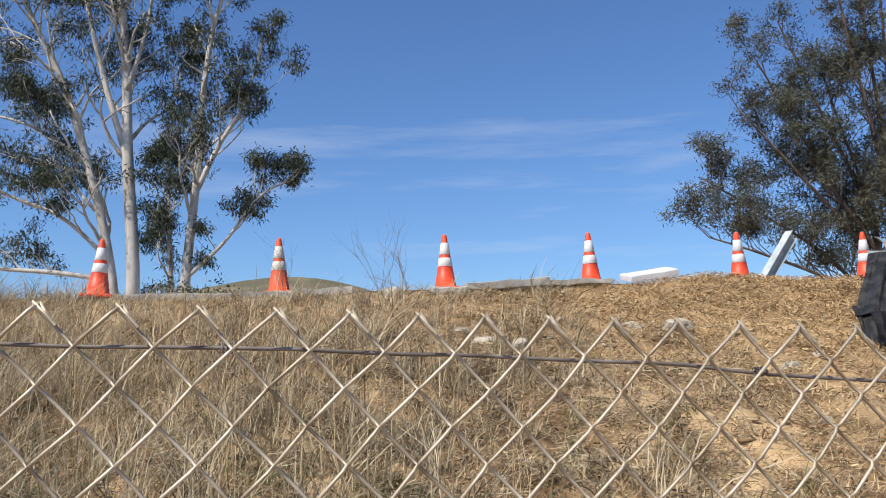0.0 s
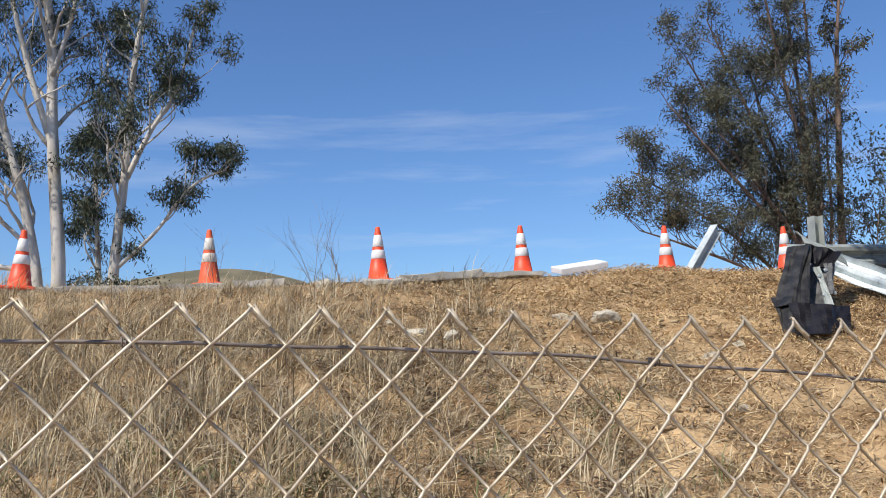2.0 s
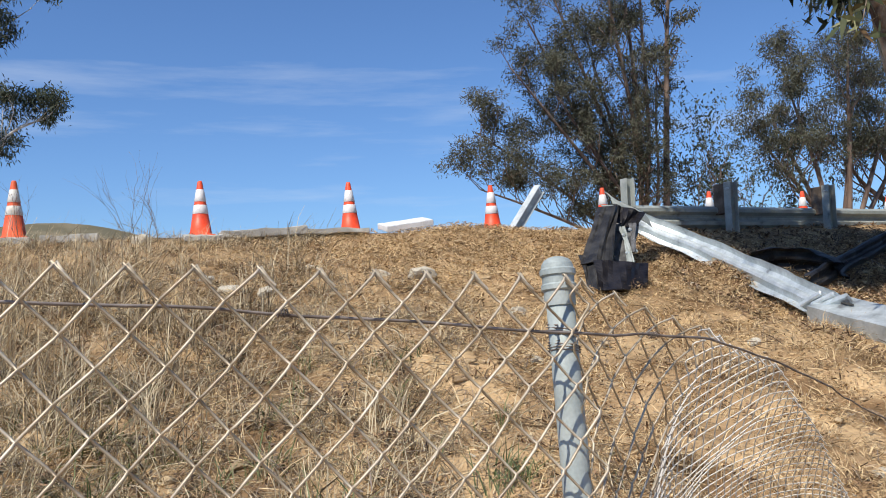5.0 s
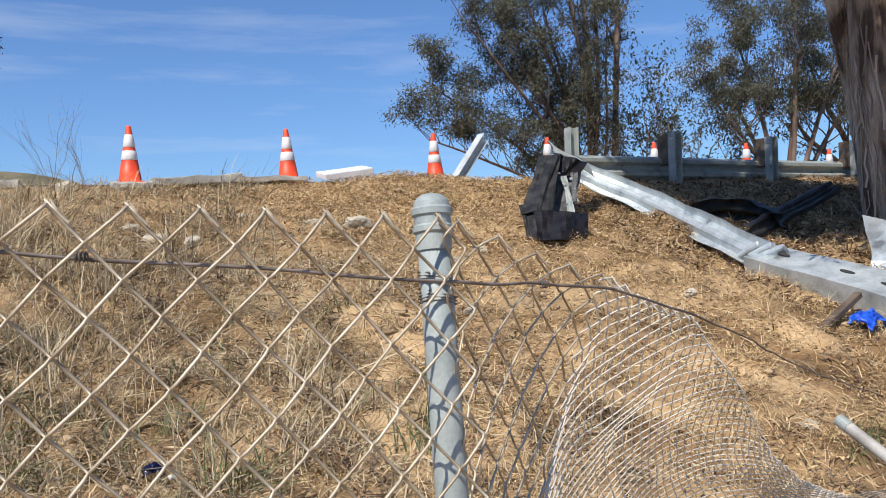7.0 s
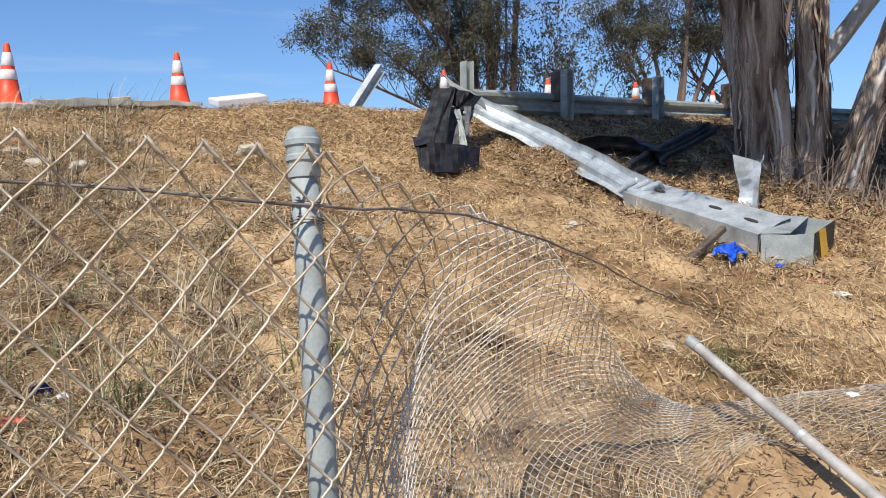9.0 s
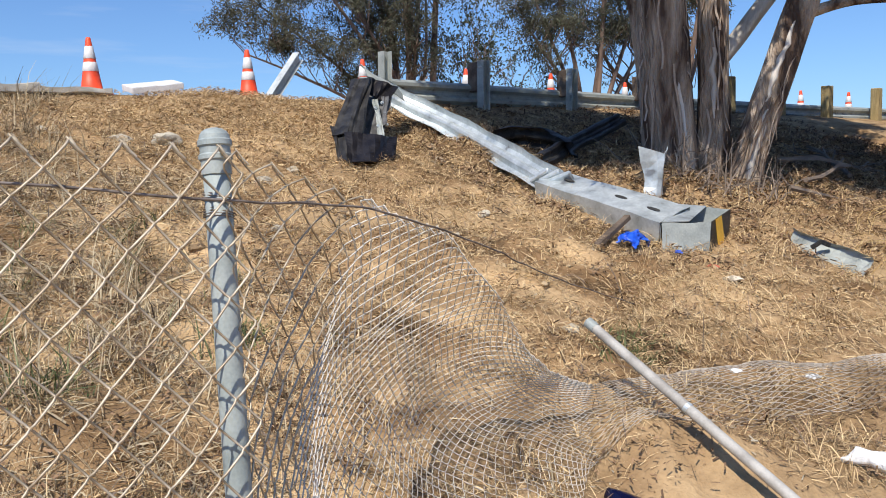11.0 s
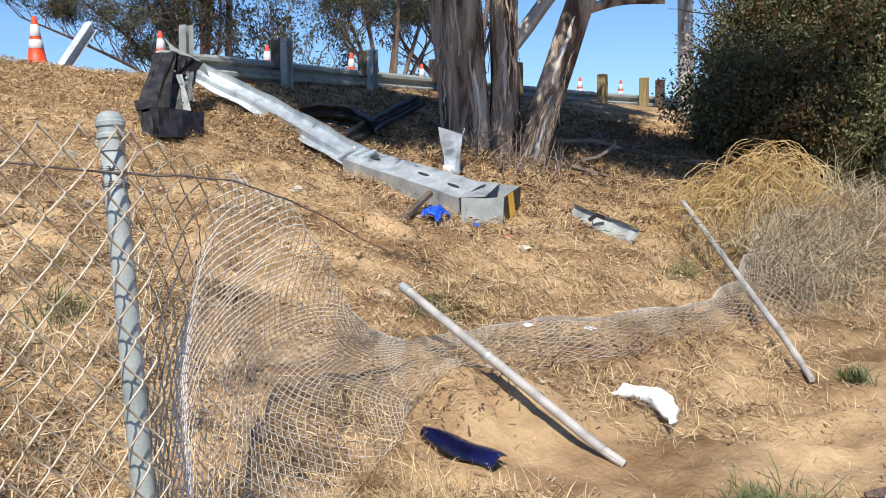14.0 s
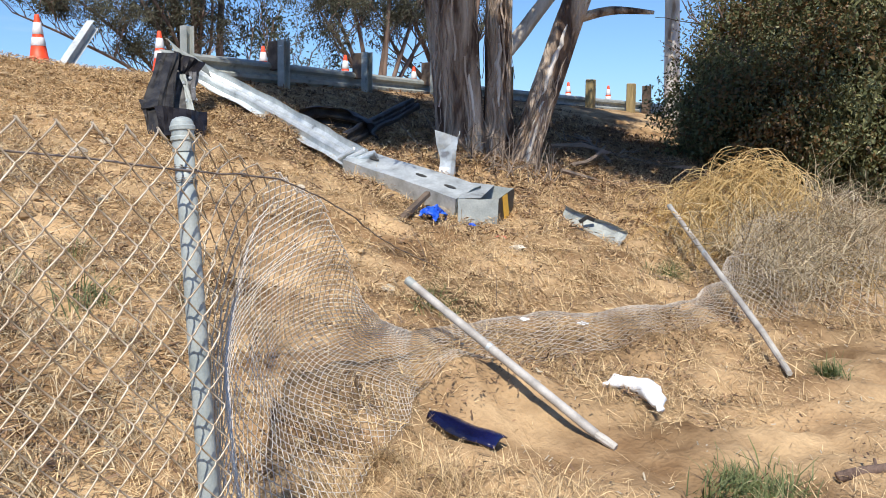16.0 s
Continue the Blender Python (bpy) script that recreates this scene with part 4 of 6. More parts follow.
# torn-down mesh: it folds back at a crease, fans down to a neck and runs on along the ground
down = thing("fallen_chain_link", (2.5, 2.6, 0.6), "torn chain-link mesh crumpled and dragged along the ground", "fence mesh")
ST = [  # metres along; the sheet from its top edge down to its foot
    (0.00, (0.80, 1.376, 1.862), (0.807, 1.36, 1.51), (0.815, 1.335, 1.15), (0.822, 1.30, 0.80), (0.83, 1.27, 0.44)),
    (0.22, (0.99, 1.47, 1.81), (0.95, 1.50, 1.50), (0.89, 1.45, 1.15), (0.86, 1.37, 0.80), (0.85, 1.29, 0.44)),
    (0.42, (1.17, 1.565, 1.750), (1.10, 1.67, 1.50), (0.98, 1.57, 1.16), (0.90, 1.43, 0.80), (0.865, 1.31, 0.44)),
    (0.60, (1.31, 1.70, 1.71), (1.20, 1.83, 1.47), (1.08, 1.73, 1.15), (1.00, 1.53, 0.76), (0.98, 1.33, 0.44)),
    (0.95, (1.54, 1.89, 1.65), (1.38, 2.05, 1.37), (1.25, 2.02, 1.07), (1.18, 1.80, 0.72), (1.20, 1.46, 0.45)),
    (1.40, (1.84, 2.18, 1.49), (1.74, 2.42, 1.27), (1.62, 2.44, 1.00), (1.53, 2.17, 0.68), (1.55, 1.76, 0.47)),
    (1.95, (2.15, 2.50, 1.28), (2.10, 2.71, 1.12), (2.00, 2.78, 0.91), (1.90, 2.54, 0.70), (1.92, 2.08, 0.53)),
    (2.50, (2.42, 2.66, 1.05), (2.38, 2.74, 0.97), (2.32, 2.77, 0.85), (2.28, 2.62, 0.71), (2.28, 2.30, 0.58)),
    (2.90, (2.66, 2.76, 0.92), (2.64, 2.76, 0.87), (2.61, 2.74, 0.80), (2.57, 2.64, 0.72), (2.50, 2.46, 0.62)),
    (3.30, (3.02, 2.88, 0.86), (2.97, 2.82, 0.84), (2.91, 2.75, 0.80), (2.87, 2.65, 0.73), (2.80, 2.52, 0.65)),
    (4.40, (4.10, 2.82, 0.78), (4.00, 2.74, 0.82), (3.88, 2.64, 0.81), (3.80, 2.55, 0.74), (3.70, 2.46, 0.66)),
    (5.40, (5.08, 2.68, 0.75), (4.97, 2.62, 0.79), (4.85, 2.56, 0.80), (4.78, 2.49, 0.74), (4.70, 2.42, 0.66)),
    (6.30, (5.98, 2.74, 0.88), (5.85, 2.67, 0.87), (5.72, 2.58, 0.83), (5.63, 2.49, 0.75), (5.55, 2.40, 0.64)),
    (7.20, (6.85, 3.02, 1.18), (6.62, 2.88, 1.08), (6.40, 2.70, 1.00), (6.27, 2.51, 0.80), (6.15, 2.32, 0.58)),
    (8.30, (7.90, 3.05, 1.36), (7.52, 2.84, 1.24), (7.15, 2.60, 1.05), (6.95, 2.35, 0.84), (6.75, 2.10, 0.52)),
    (9.60, (9.20, 2.95, 1.46), (8.75, 2.66, 1.32), (8.30, 2.35, 1.12), (8.05, 2.05, 0.88), (7.80, 1.75, 0.48)),
]
LINES = [catmull([Vector(s[j]) for s in ST], 12) for j in (5, 4, 3, 2, 1)]
S_AT = np.interp(np.arange(12 * (len(ST) - 1) + 1) / 12, np.arange(len(ST)), [s[0] for s in ST])


def fallen(s, v, off):
    i = float(np.interp(s, S_AT, np.arange(len(S_AT))))
    a = int(min(i, len(S_AT) - 2))
    q = [L[a].lerp(L[a + 1], i - a) for L in LINES]
    k = min(max(v, 0.0), 0.9999) * 4
    b = int(k)
    t = k - b
    p0, p1, p2, p3 = q[max(b - 1, 0)], q[b], q[b + 1], q[min(b + 2, 4)]
    p = 0.5 * (2 * p1 + (p2 - p0) * t + (2 * p0 - 5 * p1 + 4 * p2 - p3) * t * t + (3 * p1 - p0 - 3 * p2 + p3) * t ** 3)
    crump = 0.018 + 0.037 * min(1, max(0, s - 1.9) / 1.2)
    p = p + noise.noise_vector(p * 3.2) * crump + noise.noise_vector(p * 9) * crump * 0.22
    p.z = max(p.z, gz(p.x, p.y) + 0.012 + 0.02 * abs(noise.noise(p * 6)))
    return p + Vector((0.3, -0.8, 0.5)) * off


# one sheet: browner wire before the crease, sunlit-pale wire on the fan
weave(fallen, 0.42, 1.36, down, M["wire"], 5, 0.0021)
weave(fallen, 2.70, 1.36, down, M["wire_lit"], 4, 0.0018, 0.40, 0.076, 54)
weave(fallen, 6.45, 1.36, down, M["wire_dull"], 4, 0.0018, 3.09, 0.112, 36)


# ---- trees ----
class Tree:
    def __init__(self, seed):
        self.r = random.Random(seed)
        self.wood = Geo()
        self.tips = []

    def limb(self, pts, r0, r1, sides=8):
        n = len(pts) - 1
        self.wood.tube(pts, [r0 + (r1 - r0) * (k / n) for k in range(n + 1)], sides)

    def branch(self, p, d, length, r, depth, droop=0.0, spread=0.7, kids=(3, 5), bare_=0.35):
        """A limb that wanders, throws side limbs and ends in twigs."""
        R = self.r
        n = 5 if depth else 4
        pts, q, dd = [Vector(p)], Vector(p), Vector(d).normalized()
        for k in range(n):
            dd = (dd + Vector((R.gauss(0, 0.16), R.gauss(0, 0.16), R.gauss(0, 0.10) + 0.05 - droop))).normalized()
            q = q + dd * length / n
            pts.append(q.copy())
        self.limb(pts, r, r * 0.45, 7 if r > 0.06 else 5 if r > 0.02 else 3)
        if depth == 0:
            for k in (2, 3, 4):
                self.tips.append((pts[k], dd))
            return
        for _ in range(R.randint(*kids)):
            k = R.uniform(bare_, 1.0)
            i = min(int(k * n), n - 1)
            at = pts[i].lerp(pts[i + 1], k * n - i)
            side = Vector((R.gauss(0, 1), R.gauss(0, 1), R.gauss(0, 0.6) + 0.2)).normalized()
            self.branch(at, (dd * 0.75 + side * spread * 0.8).normalized(), length * R.uniform(0.42, 0.70), max(0.006 if r > 0.012 else 0.0015, r * R.uniform(0.38, 0.55)), depth - 1, droop, spread, kids, bare_)


def leaf_mesh(name, centres, dirs, per, cloud, size, seed, hang=0.6):
    """Long thin leaves in loose clumps about the twig ends."""
    r = np.random.default_rng(seed)
    c = np.repeat(np.array([tuple(p) for p in centres]), per, axis=0)
    n = len(c)
    c = c + r.normal(0, cloud, (n, 3)) * np.array([1, 1, 0.8])
    d = r.normal(0, 1, (n, 3))
    d[:, 2] -= hang
    d /= np.linalg.norm(d, axis=1)[:, None]
    s = np.cross(d, r.normal(0, 1, (n, 3)))
    s /= np.linalg.norm(s, axis=1)[:, None] + 1e-9
    ln = r.uniform(0.6, 1.25, (n, 1)) * size[0]
    wd = r.uniform(0.7, 1.2, (n, 1)) * size[1]
    v = np.stack([c, c + d * ln * 0.45 + s * wd, c + d * ln + np.array([0, 0, -0.1]) * ln, c + d * ln * 0.45 - s * wd], 1).reshape(-1, 3)
    f = np.arange(4 * n).reshape(-1, 4)
    return np_mesh(name, v, f)


def finish_tree(T, name, at, label, bark, leaf, per, cloud, size, seed, category="tree", group="", hang=0.6):
    t = thing(name, at, label, category, group)
    under(part("trunk", T.wood, bark, t, smooth=True), t)
    if T.tips and per:
        under(part("crown", leaf_mesh("crown", [p for p, _ in T.tips], None, per, cloud, size, seed, hang), leaf, t), t)
    return t


def limbs_on(T, pts, r0, r1, count, lo, hi, length, depth, droop=0.0, spread=0.8, toward=(0, 0, 0), kids=(3, 5)):
    """A main stem along pts with limbs thrown between lo and hi of its length."""
    line = catmull(pts, 6)
    T.limb(line, r0, r1, 10)
    n = len(line) - 1
    for i in range(count):
        k = lo + (hi - lo) * (i + T.r.random()) / count
        j = min(int(k * n), n - 1)
        p = line[j].lerp(line[j + 1], k * n - j)
        a = T.r.uniform(0, 2 * math.pi)
        d = Vector((math.cos(a), math.sin(a), T.r.uniform(0.1, 0.9))) * spread + (line[j + 1] - line[j]).normalized() * 0.5 + Vector(toward)
        T.branch(p, d, length * T.r.uniform(0.6, 1.1) * (1.1 - 0.45 * k), max(0.02, (r0 + (r1 - r0) * k) * 0.45), depth, droop, 0.75, kids)
    return line


# pale gum trees beyond the road, on the open side
T = Tree(11)
limbs_on(T, [(-8.45, 24, 2.6), (-8.42, 24, 5.0), (-8.7, 24.1, 8.5), (-8.85, 24.2, 11.5), (-9.3, 24.1, 15), (-9.4, 24, 18)], 0.21, 0.07, 20, 0.36, 1.0, 2.6, 3, 0.02, toward=(0, 0, 0.2), kids=(2, 3))
limbs_on(T, [(-8.7, 24.1, 8.2), (-9.4, 24, 10.6), (-10.0, 24, 13.3), (-10.1, 24, 16)], 0.10, 0.04, 10, 0.2, 1.0, 2.0, 3, 0.02, kids=(2, 3))
limbs_on(T, [(-8.75, 24.1, 10.2), (-8.2, 24, 12.0), (-7.9, 24, 14.3)], 0.08, 0.03, 7, 0.2, 1.0, 1.6, 3, 0.02, kids=(2, 3))
finish_tree(T, "gum_tree", (-8.45, 24, 2.85), "tall pale-barked gum tree with sparse hanging leaves", M["bark_white"], M["leaf_a"], 10, 0.13, (0.15, 0.017), 1, hang=1.0)
T = Tree(12)
ln = limbs_on(T, [(-9.0, 24.4, 2.6), (-9.15, 24.4, 4.8), (-9.7, 24.3, 7.5), (-10.6, 24.2, 10.4), (-11.4, 24, 12.2), (-12.4, 24, 14.5)], 0.17, 0.05, 26, 0.25, 1.0, 2.6, 3, 0.02, toward=(-0.4, 0, 0.1), kids=(2, 3))
limbs_on(T, [(-9.3, 24.4, 5.4), (-10.6, 24.3, 6.6), (-12.4, 24.3, 7.4), (-14.2, 24.3, 8.6)], 0.07, 0.025, 14, 0.15, 1.0, 1.6, 3, 0.01, kids=(2, 3))
limbs_on(T, [(-9.9, 24.3, 8.2), (-11.6, 24.3, 9.3), (-13.4, 24.3, 9.8)], 0.06, 0.025, 12, 0.15, 1.0, 1.6, 3, 0.01, kids=(2, 3))
limbs_on(T, [(-9.1, 24.4, 4.75), (-10.6, 24.3, 5.0), (-12.6, 24.3, 5.2), (-14.5, 24.3, 5.5)], 0.085, 0.04, 10, 0.25, 1.0, 1.3, 2, kids=(2, 4))
finish_tree(T, "gum_tree", (-9.0, 24.4, 2.85), "leaning pale-barked gum tree with crooked limbs", M["bark_white"], M["leaf_a"], 11, 0.14, (0.15, 0.017), 2, hang=1.0)
T = Tree(13)
limbs_on(T, [(-7.15, 24.2, 2.6), (-7.0, 24.2, 5.0), (-6.75, 24.2, 7.6), (-6.6, 24.2, 10), (-6.3, 24.2, 12.2), (-5.7, 24.2, 14)], 0.16, 0.04, 24, 0.3, 1.0, 1.9, 3, 0.02, kids=(2, 3))
limbs_on(T, [(-6.72, 24.2, 7.3), (-6.1, 24.2, 8.6), (-5.4, 24.2, 9.8), (-4.9, 24.2, 11.6)], 0.09, 0.025, 14, 0.15, 1.0, 1.4, 3, 0.0, kids=(2, 3))
limbs_on(T, [(-7.05, 24.2, 4.7), (-5.9, 24.2, 5.8), (-5.0, 24.2, 7.0), (-4.0, 24.2, 7.5)], 0.065, 0.02, 12, 0.25, 1.0, 1.1, 3, 0.0, kids=(2, 3))
limbs_on(T, [(-7.35, 24.3, 2.6), (-7.5, 24.3, 5.5), (-7.6, 24.3, 8.2)], 0.11, 0.03, 16, 0.25, 1.0, 1.3, 3, 0.0, kids=(2, 3))
finish_tree(T, "gum_tree", (-7.15, 24.2, 2.85), "forked pale gum tree with leafy spreading limbs", M["bark_white"], M["leaf_a"], 10, 0.13, (0.15, 0.017), 3, hang=1.0)

# dense brownish gum beyond the road
T = Tree(21)
for i, (dx, dz, r0, cnt) in enumerate(((-5.9, 2.6, 0.08, 20), (-5.7, 4.6, 0.08, 17), (-5.0, 6.4, 0.09, 14), (-4.0, 8.2, 0.10, 14), (-2.9, 9.8, 0.10, 14), (-1.8, 11.4, 0.11, 13), (-0.6, 12.6, 0.11, 12), (0.6, 12.2, 0.10, 10), (-3.4, 5.4, 0.08, 12), (-2.0, 8.0, 0.08, 12), (1.0, 7.0, 0.07, 8))):
    b0 = Vector((13.9 + 0.16 * (i % 3) - 0.2, 26 + 0.25 * (i % 2), 2.6))
    e0 = Vector((14.2 + dx, 26 + 0.9 * math.sin(i * 2.1), 3.2 + dz))
    mid1 = b0.lerp(e0, 0.35) + Vector((0.35, 0, 0.5))
    mid2 = b0.lerp(e0, 0.7) + Vector((0.12, 0, 0.35))
    limbs_on(T, [b0, mid1, mid2, e0], r0, 0.02, cnt, 0.16, 1.0, 1.7, 3, 0.0, toward=(-0.12, 0, 0.4), kids=(2, 3))
finish_tree(T, "gum_tree", (13.9, 26, 2.85), "dense many-stemmed gum tree with dull brownish leaves", M["bark_dark"], M["leaf_b"], 11, 0.15, (0.16, 0.016), 4, hang=0.2)
T = Tree(22)
limbs_on(T, [(15.0, 26.5, 2.6), (15.15, 26.5, 6), (15.4, 26.5, 9.5), (15.6, 26.5, 12), (15.9, 26.5, 14)], 0.14, 0.04, 9, 0.4, 1.0, 1.5, 3, 0.0, toward=(0, 0, 0.5), kids=(2, 3))
finish_tree(T, "gum_tree", (15.0, 26.5, 2.85), "slender reddish gum stem with thin upright limbs", M["bark_dark"], M["leaf_b"], 5, 0.11, (0.17, 0.026), 5)
for k, (x, y, h, seed) in enumerate(((16.4, 27, 4.2, 31), (18.6, 28, 3.4, 33))):
    T = Tree(seed)
    for j in range(5):
        T.branch((x + 0.15 * j, y, 2.6), (0.35 * (j - 2), 0.1, 1), h, 0.035, 2, 0.0, 0.6, (3, 5), 0.3)
    finish_tree(T, "sapling", (x, y, 2.85), "thin leafy gum sapling beyond the road", M["bark_dark"], M["leaf_a"], 8, 0.14, (0.17, 0.032), seed, "sapling")
# second gum further along the road
T = Tree(41)
for i, (dx, dz) in enumerate(((-2.6, 5.2), (-1.4, 7.2), (0.2, 8.2), (1.8, 7.4), (3.4, 6.5), (-3.6, 4.0), (4.6, 4.8))):
    b0 = Vector((22.2 + 0.2 * (i % 3), 27, 2.6))
    e0 = Vector((22.4 + dx, 27 + math.sin(i * 2.3), 3.4 + dz))
    limbs_on(T, [b0, b0.lerp(e0, 0.4) + Vector((0.1, 0, 0.5)), b0.lerp(e0, 0.75) + Vector((0, 0, 0.3)), e0], 0.12, 0.02, 10, 0.3, 1.0, 1.9, 3, 0.01, kids=(2, 3))
finish_tree(T, "gum_tree", (22.2, 27, 2.85), "broad hazy gum tree with grey-green leaves", M["bark_dark"], M["leaf_b"], 12, 0.18, (0.17, 0.018), 6)
T = Tree(42)
for i, (dx, dz) in enumerate(((-3.2, 6.2), (-1.0, 8.5), (1.5, 9.0), (3.6, 7.0), (-4.2, 4.2))):
    b0 = Vector((28.5 + 0.2 * (i % 3), 29, 2.6))
    e0 = Vector((28.7 + dx, 29 + math.sin(i * 2.3), 3.4 + dz))
    limbs_on(T, [b0, b0.lerp(e0, 0.4) + Vector((0.1, 0, 0.5)), b0.lerp(e0, 0.75), e0], 0.18, 0.03, 10, 0.3, 1.0, 2.1, 3, 0.01, kids=(2, 3))
finish_tree(T, "gum_tree", (28.5, 29, 2.85), "distant gum tree with bare twiggy limbs", M["bark_dark"], M["leaf_b"], 5, 0.15, (0.2, 0.03), 7)
# pale trunk behind the bush
T = Tree(43)
limbs_on(T, [(20.3, 12.0, 2.6), (20.25, 12.05, 5), (20.2, 12.1, 8), (20.4, 12.2, 12)], 0.22, 0.15, 5, 0.5, 1.0, 2.8, 3, 0.02)
finish_tree(T, "gum_tree", (20.3, 12.0, 2.95), "smooth pale grey gum trunk rising behind the bush", M["bark_white"], M["leaf_a"], 9, 0.25, (0.16, 0.028), 8)


# the big peeling gum on the bank
def stem(T, pts, radii, sides=22, flare=0.0, seed=0):
    """A thick furrowed stem."""
    line = catmull(pts, 9)
    n = len(line) - 1
    rows, ref = [], None
    for i, p in enumerate(line):
        d = (line[min(i + 1, n)] - line[max(i - 1, 0)]).normalized()
        ref = d.orthogonal().normalized() if ref is None else (ref - d * ref.dot(d)).normalized()
        sd = d.cross(ref)
        rad = float(np.interp(i / n, np.linspace(0, 1, len(radii)), radii))
        row = []
        for k in range(sides):
            a = 2 * math.pi * k / sides
            u = ref * math.cos(a) + sd * math.sin(a)
            w = 1 + 0.24 * noise.noise(Vector((math.cos(a) * 1.6, math.sin(a) * 1.6, p.z * 0.5 + seed))) + 0.13 * noise.noise(Vector((math.cos(a) * 5, math.sin(a) * 5, p.z * 1.1 + seed)))
            w += 0.07 * abs(noise.noise(Vector((math.cos(a) * 9, math.sin(a) * 9, p.z * 0.7 + seed * 3))))
            w += flare * max(0, 1 - i / n * 6) * (0.5 + 0.5 * math.sin(a * 5 + seed))
            row.append(p + u * rad * w)
        rows.append(row)
    T.wood.grid(rows, True)
    return line


T = Tree(51)
l1 = stem(T, [(7.20, 6.80, 1.45), (7.13, 6.80, 2.2), (7.01, 6.78, 3.2), (6.92, 6.75, 4.5), (6.8, 6.5, 6.0), (6.6, 6.2, 7.6)], [0.31, 0.265, 0.245, 0.20, 0.15, 0.09], 40, flare=0.40, seed=1)
l2 = stem(T, [(7.50, 6.55, 1.5), (7.47, 6.50, 2.3), (7.41, 6.45, 3.2), (7.4, 6.4, 4.5), (7.5, 6.2, 6.0), (7.6, 5.9, 7.6)], [0.20, 0.155, 0.145, 0.14, 0.11, 0.07], 32, flare=0.4, seed=4)
l3 = stem(T, [(7.55, 6.22, 1.40), (7.66, 6.17, 1.95), (7.78, 6.02, 2.6), (8.03, 5.80, 3.55), (8.4, 5.4, 5.0), (8.8, 5.0, 6.5)], [0.21, 0.155, 0.15, 0.145, 0.12, 0.08], 32, flare=0.5, seed=7)
l4 = stem(T, [(7.30, 7.10, 1.6), (7.24, 7.15, 2.4), (7.12, 7.20, 3.4), (6.5, 6.9, 5.0), (5.9, 6.3, 6.2)], [0.17, 0.14, 0.13, 0.10, 0.06], flare=0.3, seed=9)
stem(T, [(7.98, 5.85, 3.38), (8.3, 5.5, 3.50), (8.6, 5.1, 3.47)], [0.06, 0.05, 0.02], 10, seed=15)
for line, cnt in ((l1, 8), (l2, 8), (l3, 7), (l4, 7)):
    for i in range(cnt):
        p = line[-1 - T.r.randint(0, 11)]
        a = T.r.uniform(0, 6.28)
        T.branch(p, (math.cos(a), math.sin(a), T.r.uniform(0.15, 0.9)), T.r.uniform(1.2, 2.2), 0.05, 2, 0.04, 0.8, (3, 5))
# unseen leaf clusters added above the view, placed to shade bank and left stem
for (cx, cy, cz, rx, ry, rz), src, cnt in (((5.35, 6.9, 7.0, 0.75, 0.8, 0.4), l4, 90), ((4.75, 5.25, 6.8, 0.45, 0.40, 0.3), l4, 50), ((10.0, 7.7, 7.2, 1.3, 1.0, 0.4), l3, 80), ((12.4, 8.8, 7.5, 1.3, 1.2, 0.4), l3, 90), ((8.0, 4.9, 6.4, 1.0, 0.8, 0.6), l3, 50), ((5.9, 7.6, 7.0, 0.9, 0.7, 0.4), l1, 48), ((8.9, 4.3, 6.3, 1.4, 0.9, 0.5), l3, 56)):
    for i in range(cnt):
        q = Vector((cx + T.r.uniform(-1, 1) * rx, cy + T.r.uniform(-1, 1) * ry, cz + T.r.uniform(-1, 1) * rz))
        p = src[-1 - T.r.randint(0, 7)]
        mid = p.lerp(q, 0.5) + Vector((0, 0, 0.25))
        T.limb(catmull([p, mid, q], 3), 0.022, 0.006, 4)
        T.branch(q, (q - mid).normalized(), 0.7, 0.008, 1, 0.05, 0.8, (2, 3))
# a low hanging spray towards the fence
twig = catmull([(5.9, 6.0, 6.0), (5.1, 5.2, 5.0), (4.50, 4.70, 4.05), (4.36, 4.68, 3.62)], 5)
T.limb(twig, 0.012, 0.003, 4)
near = finish_tree(T, "gum_tree", (7.4, 6.5, 1.7), "big many-stemmed gum tree with peeling grey-brown bark", M["bark_near"], M["leaf_a"], 18, 0.2, (0.19, 0.034), 9, hang=1.0)
spray = leaf_mesh("hanging_spray", [(4.50, 4.70, 3.95), (4.40, 4.68, 3.80), (4.30, 4.73, 3.76), (4.40, 4.70, 3.62)], None, 13, 0.07, (0.17, 0.020), 77, 1.2)
under(part("hanging_spray", spray, M["leaf_c"], near, "dark hanging leaf spray"), near)
# a bare pale limb behind the leaning stem
P_ = Tree(52)
stem(P_, [(7.48, 6.55, 2.90), (7.72, 6.42, 3.22), (8.02, 6.30, 3.62), (8.6, 6.1, 4.3)], [0.085, 0.085, 0.08, 0.06], 16, seed=12)
under(part("pale_limb", P_.wood, M["bark_white"], near, "smooth bare cream-coloured limb", smooth=True), near)


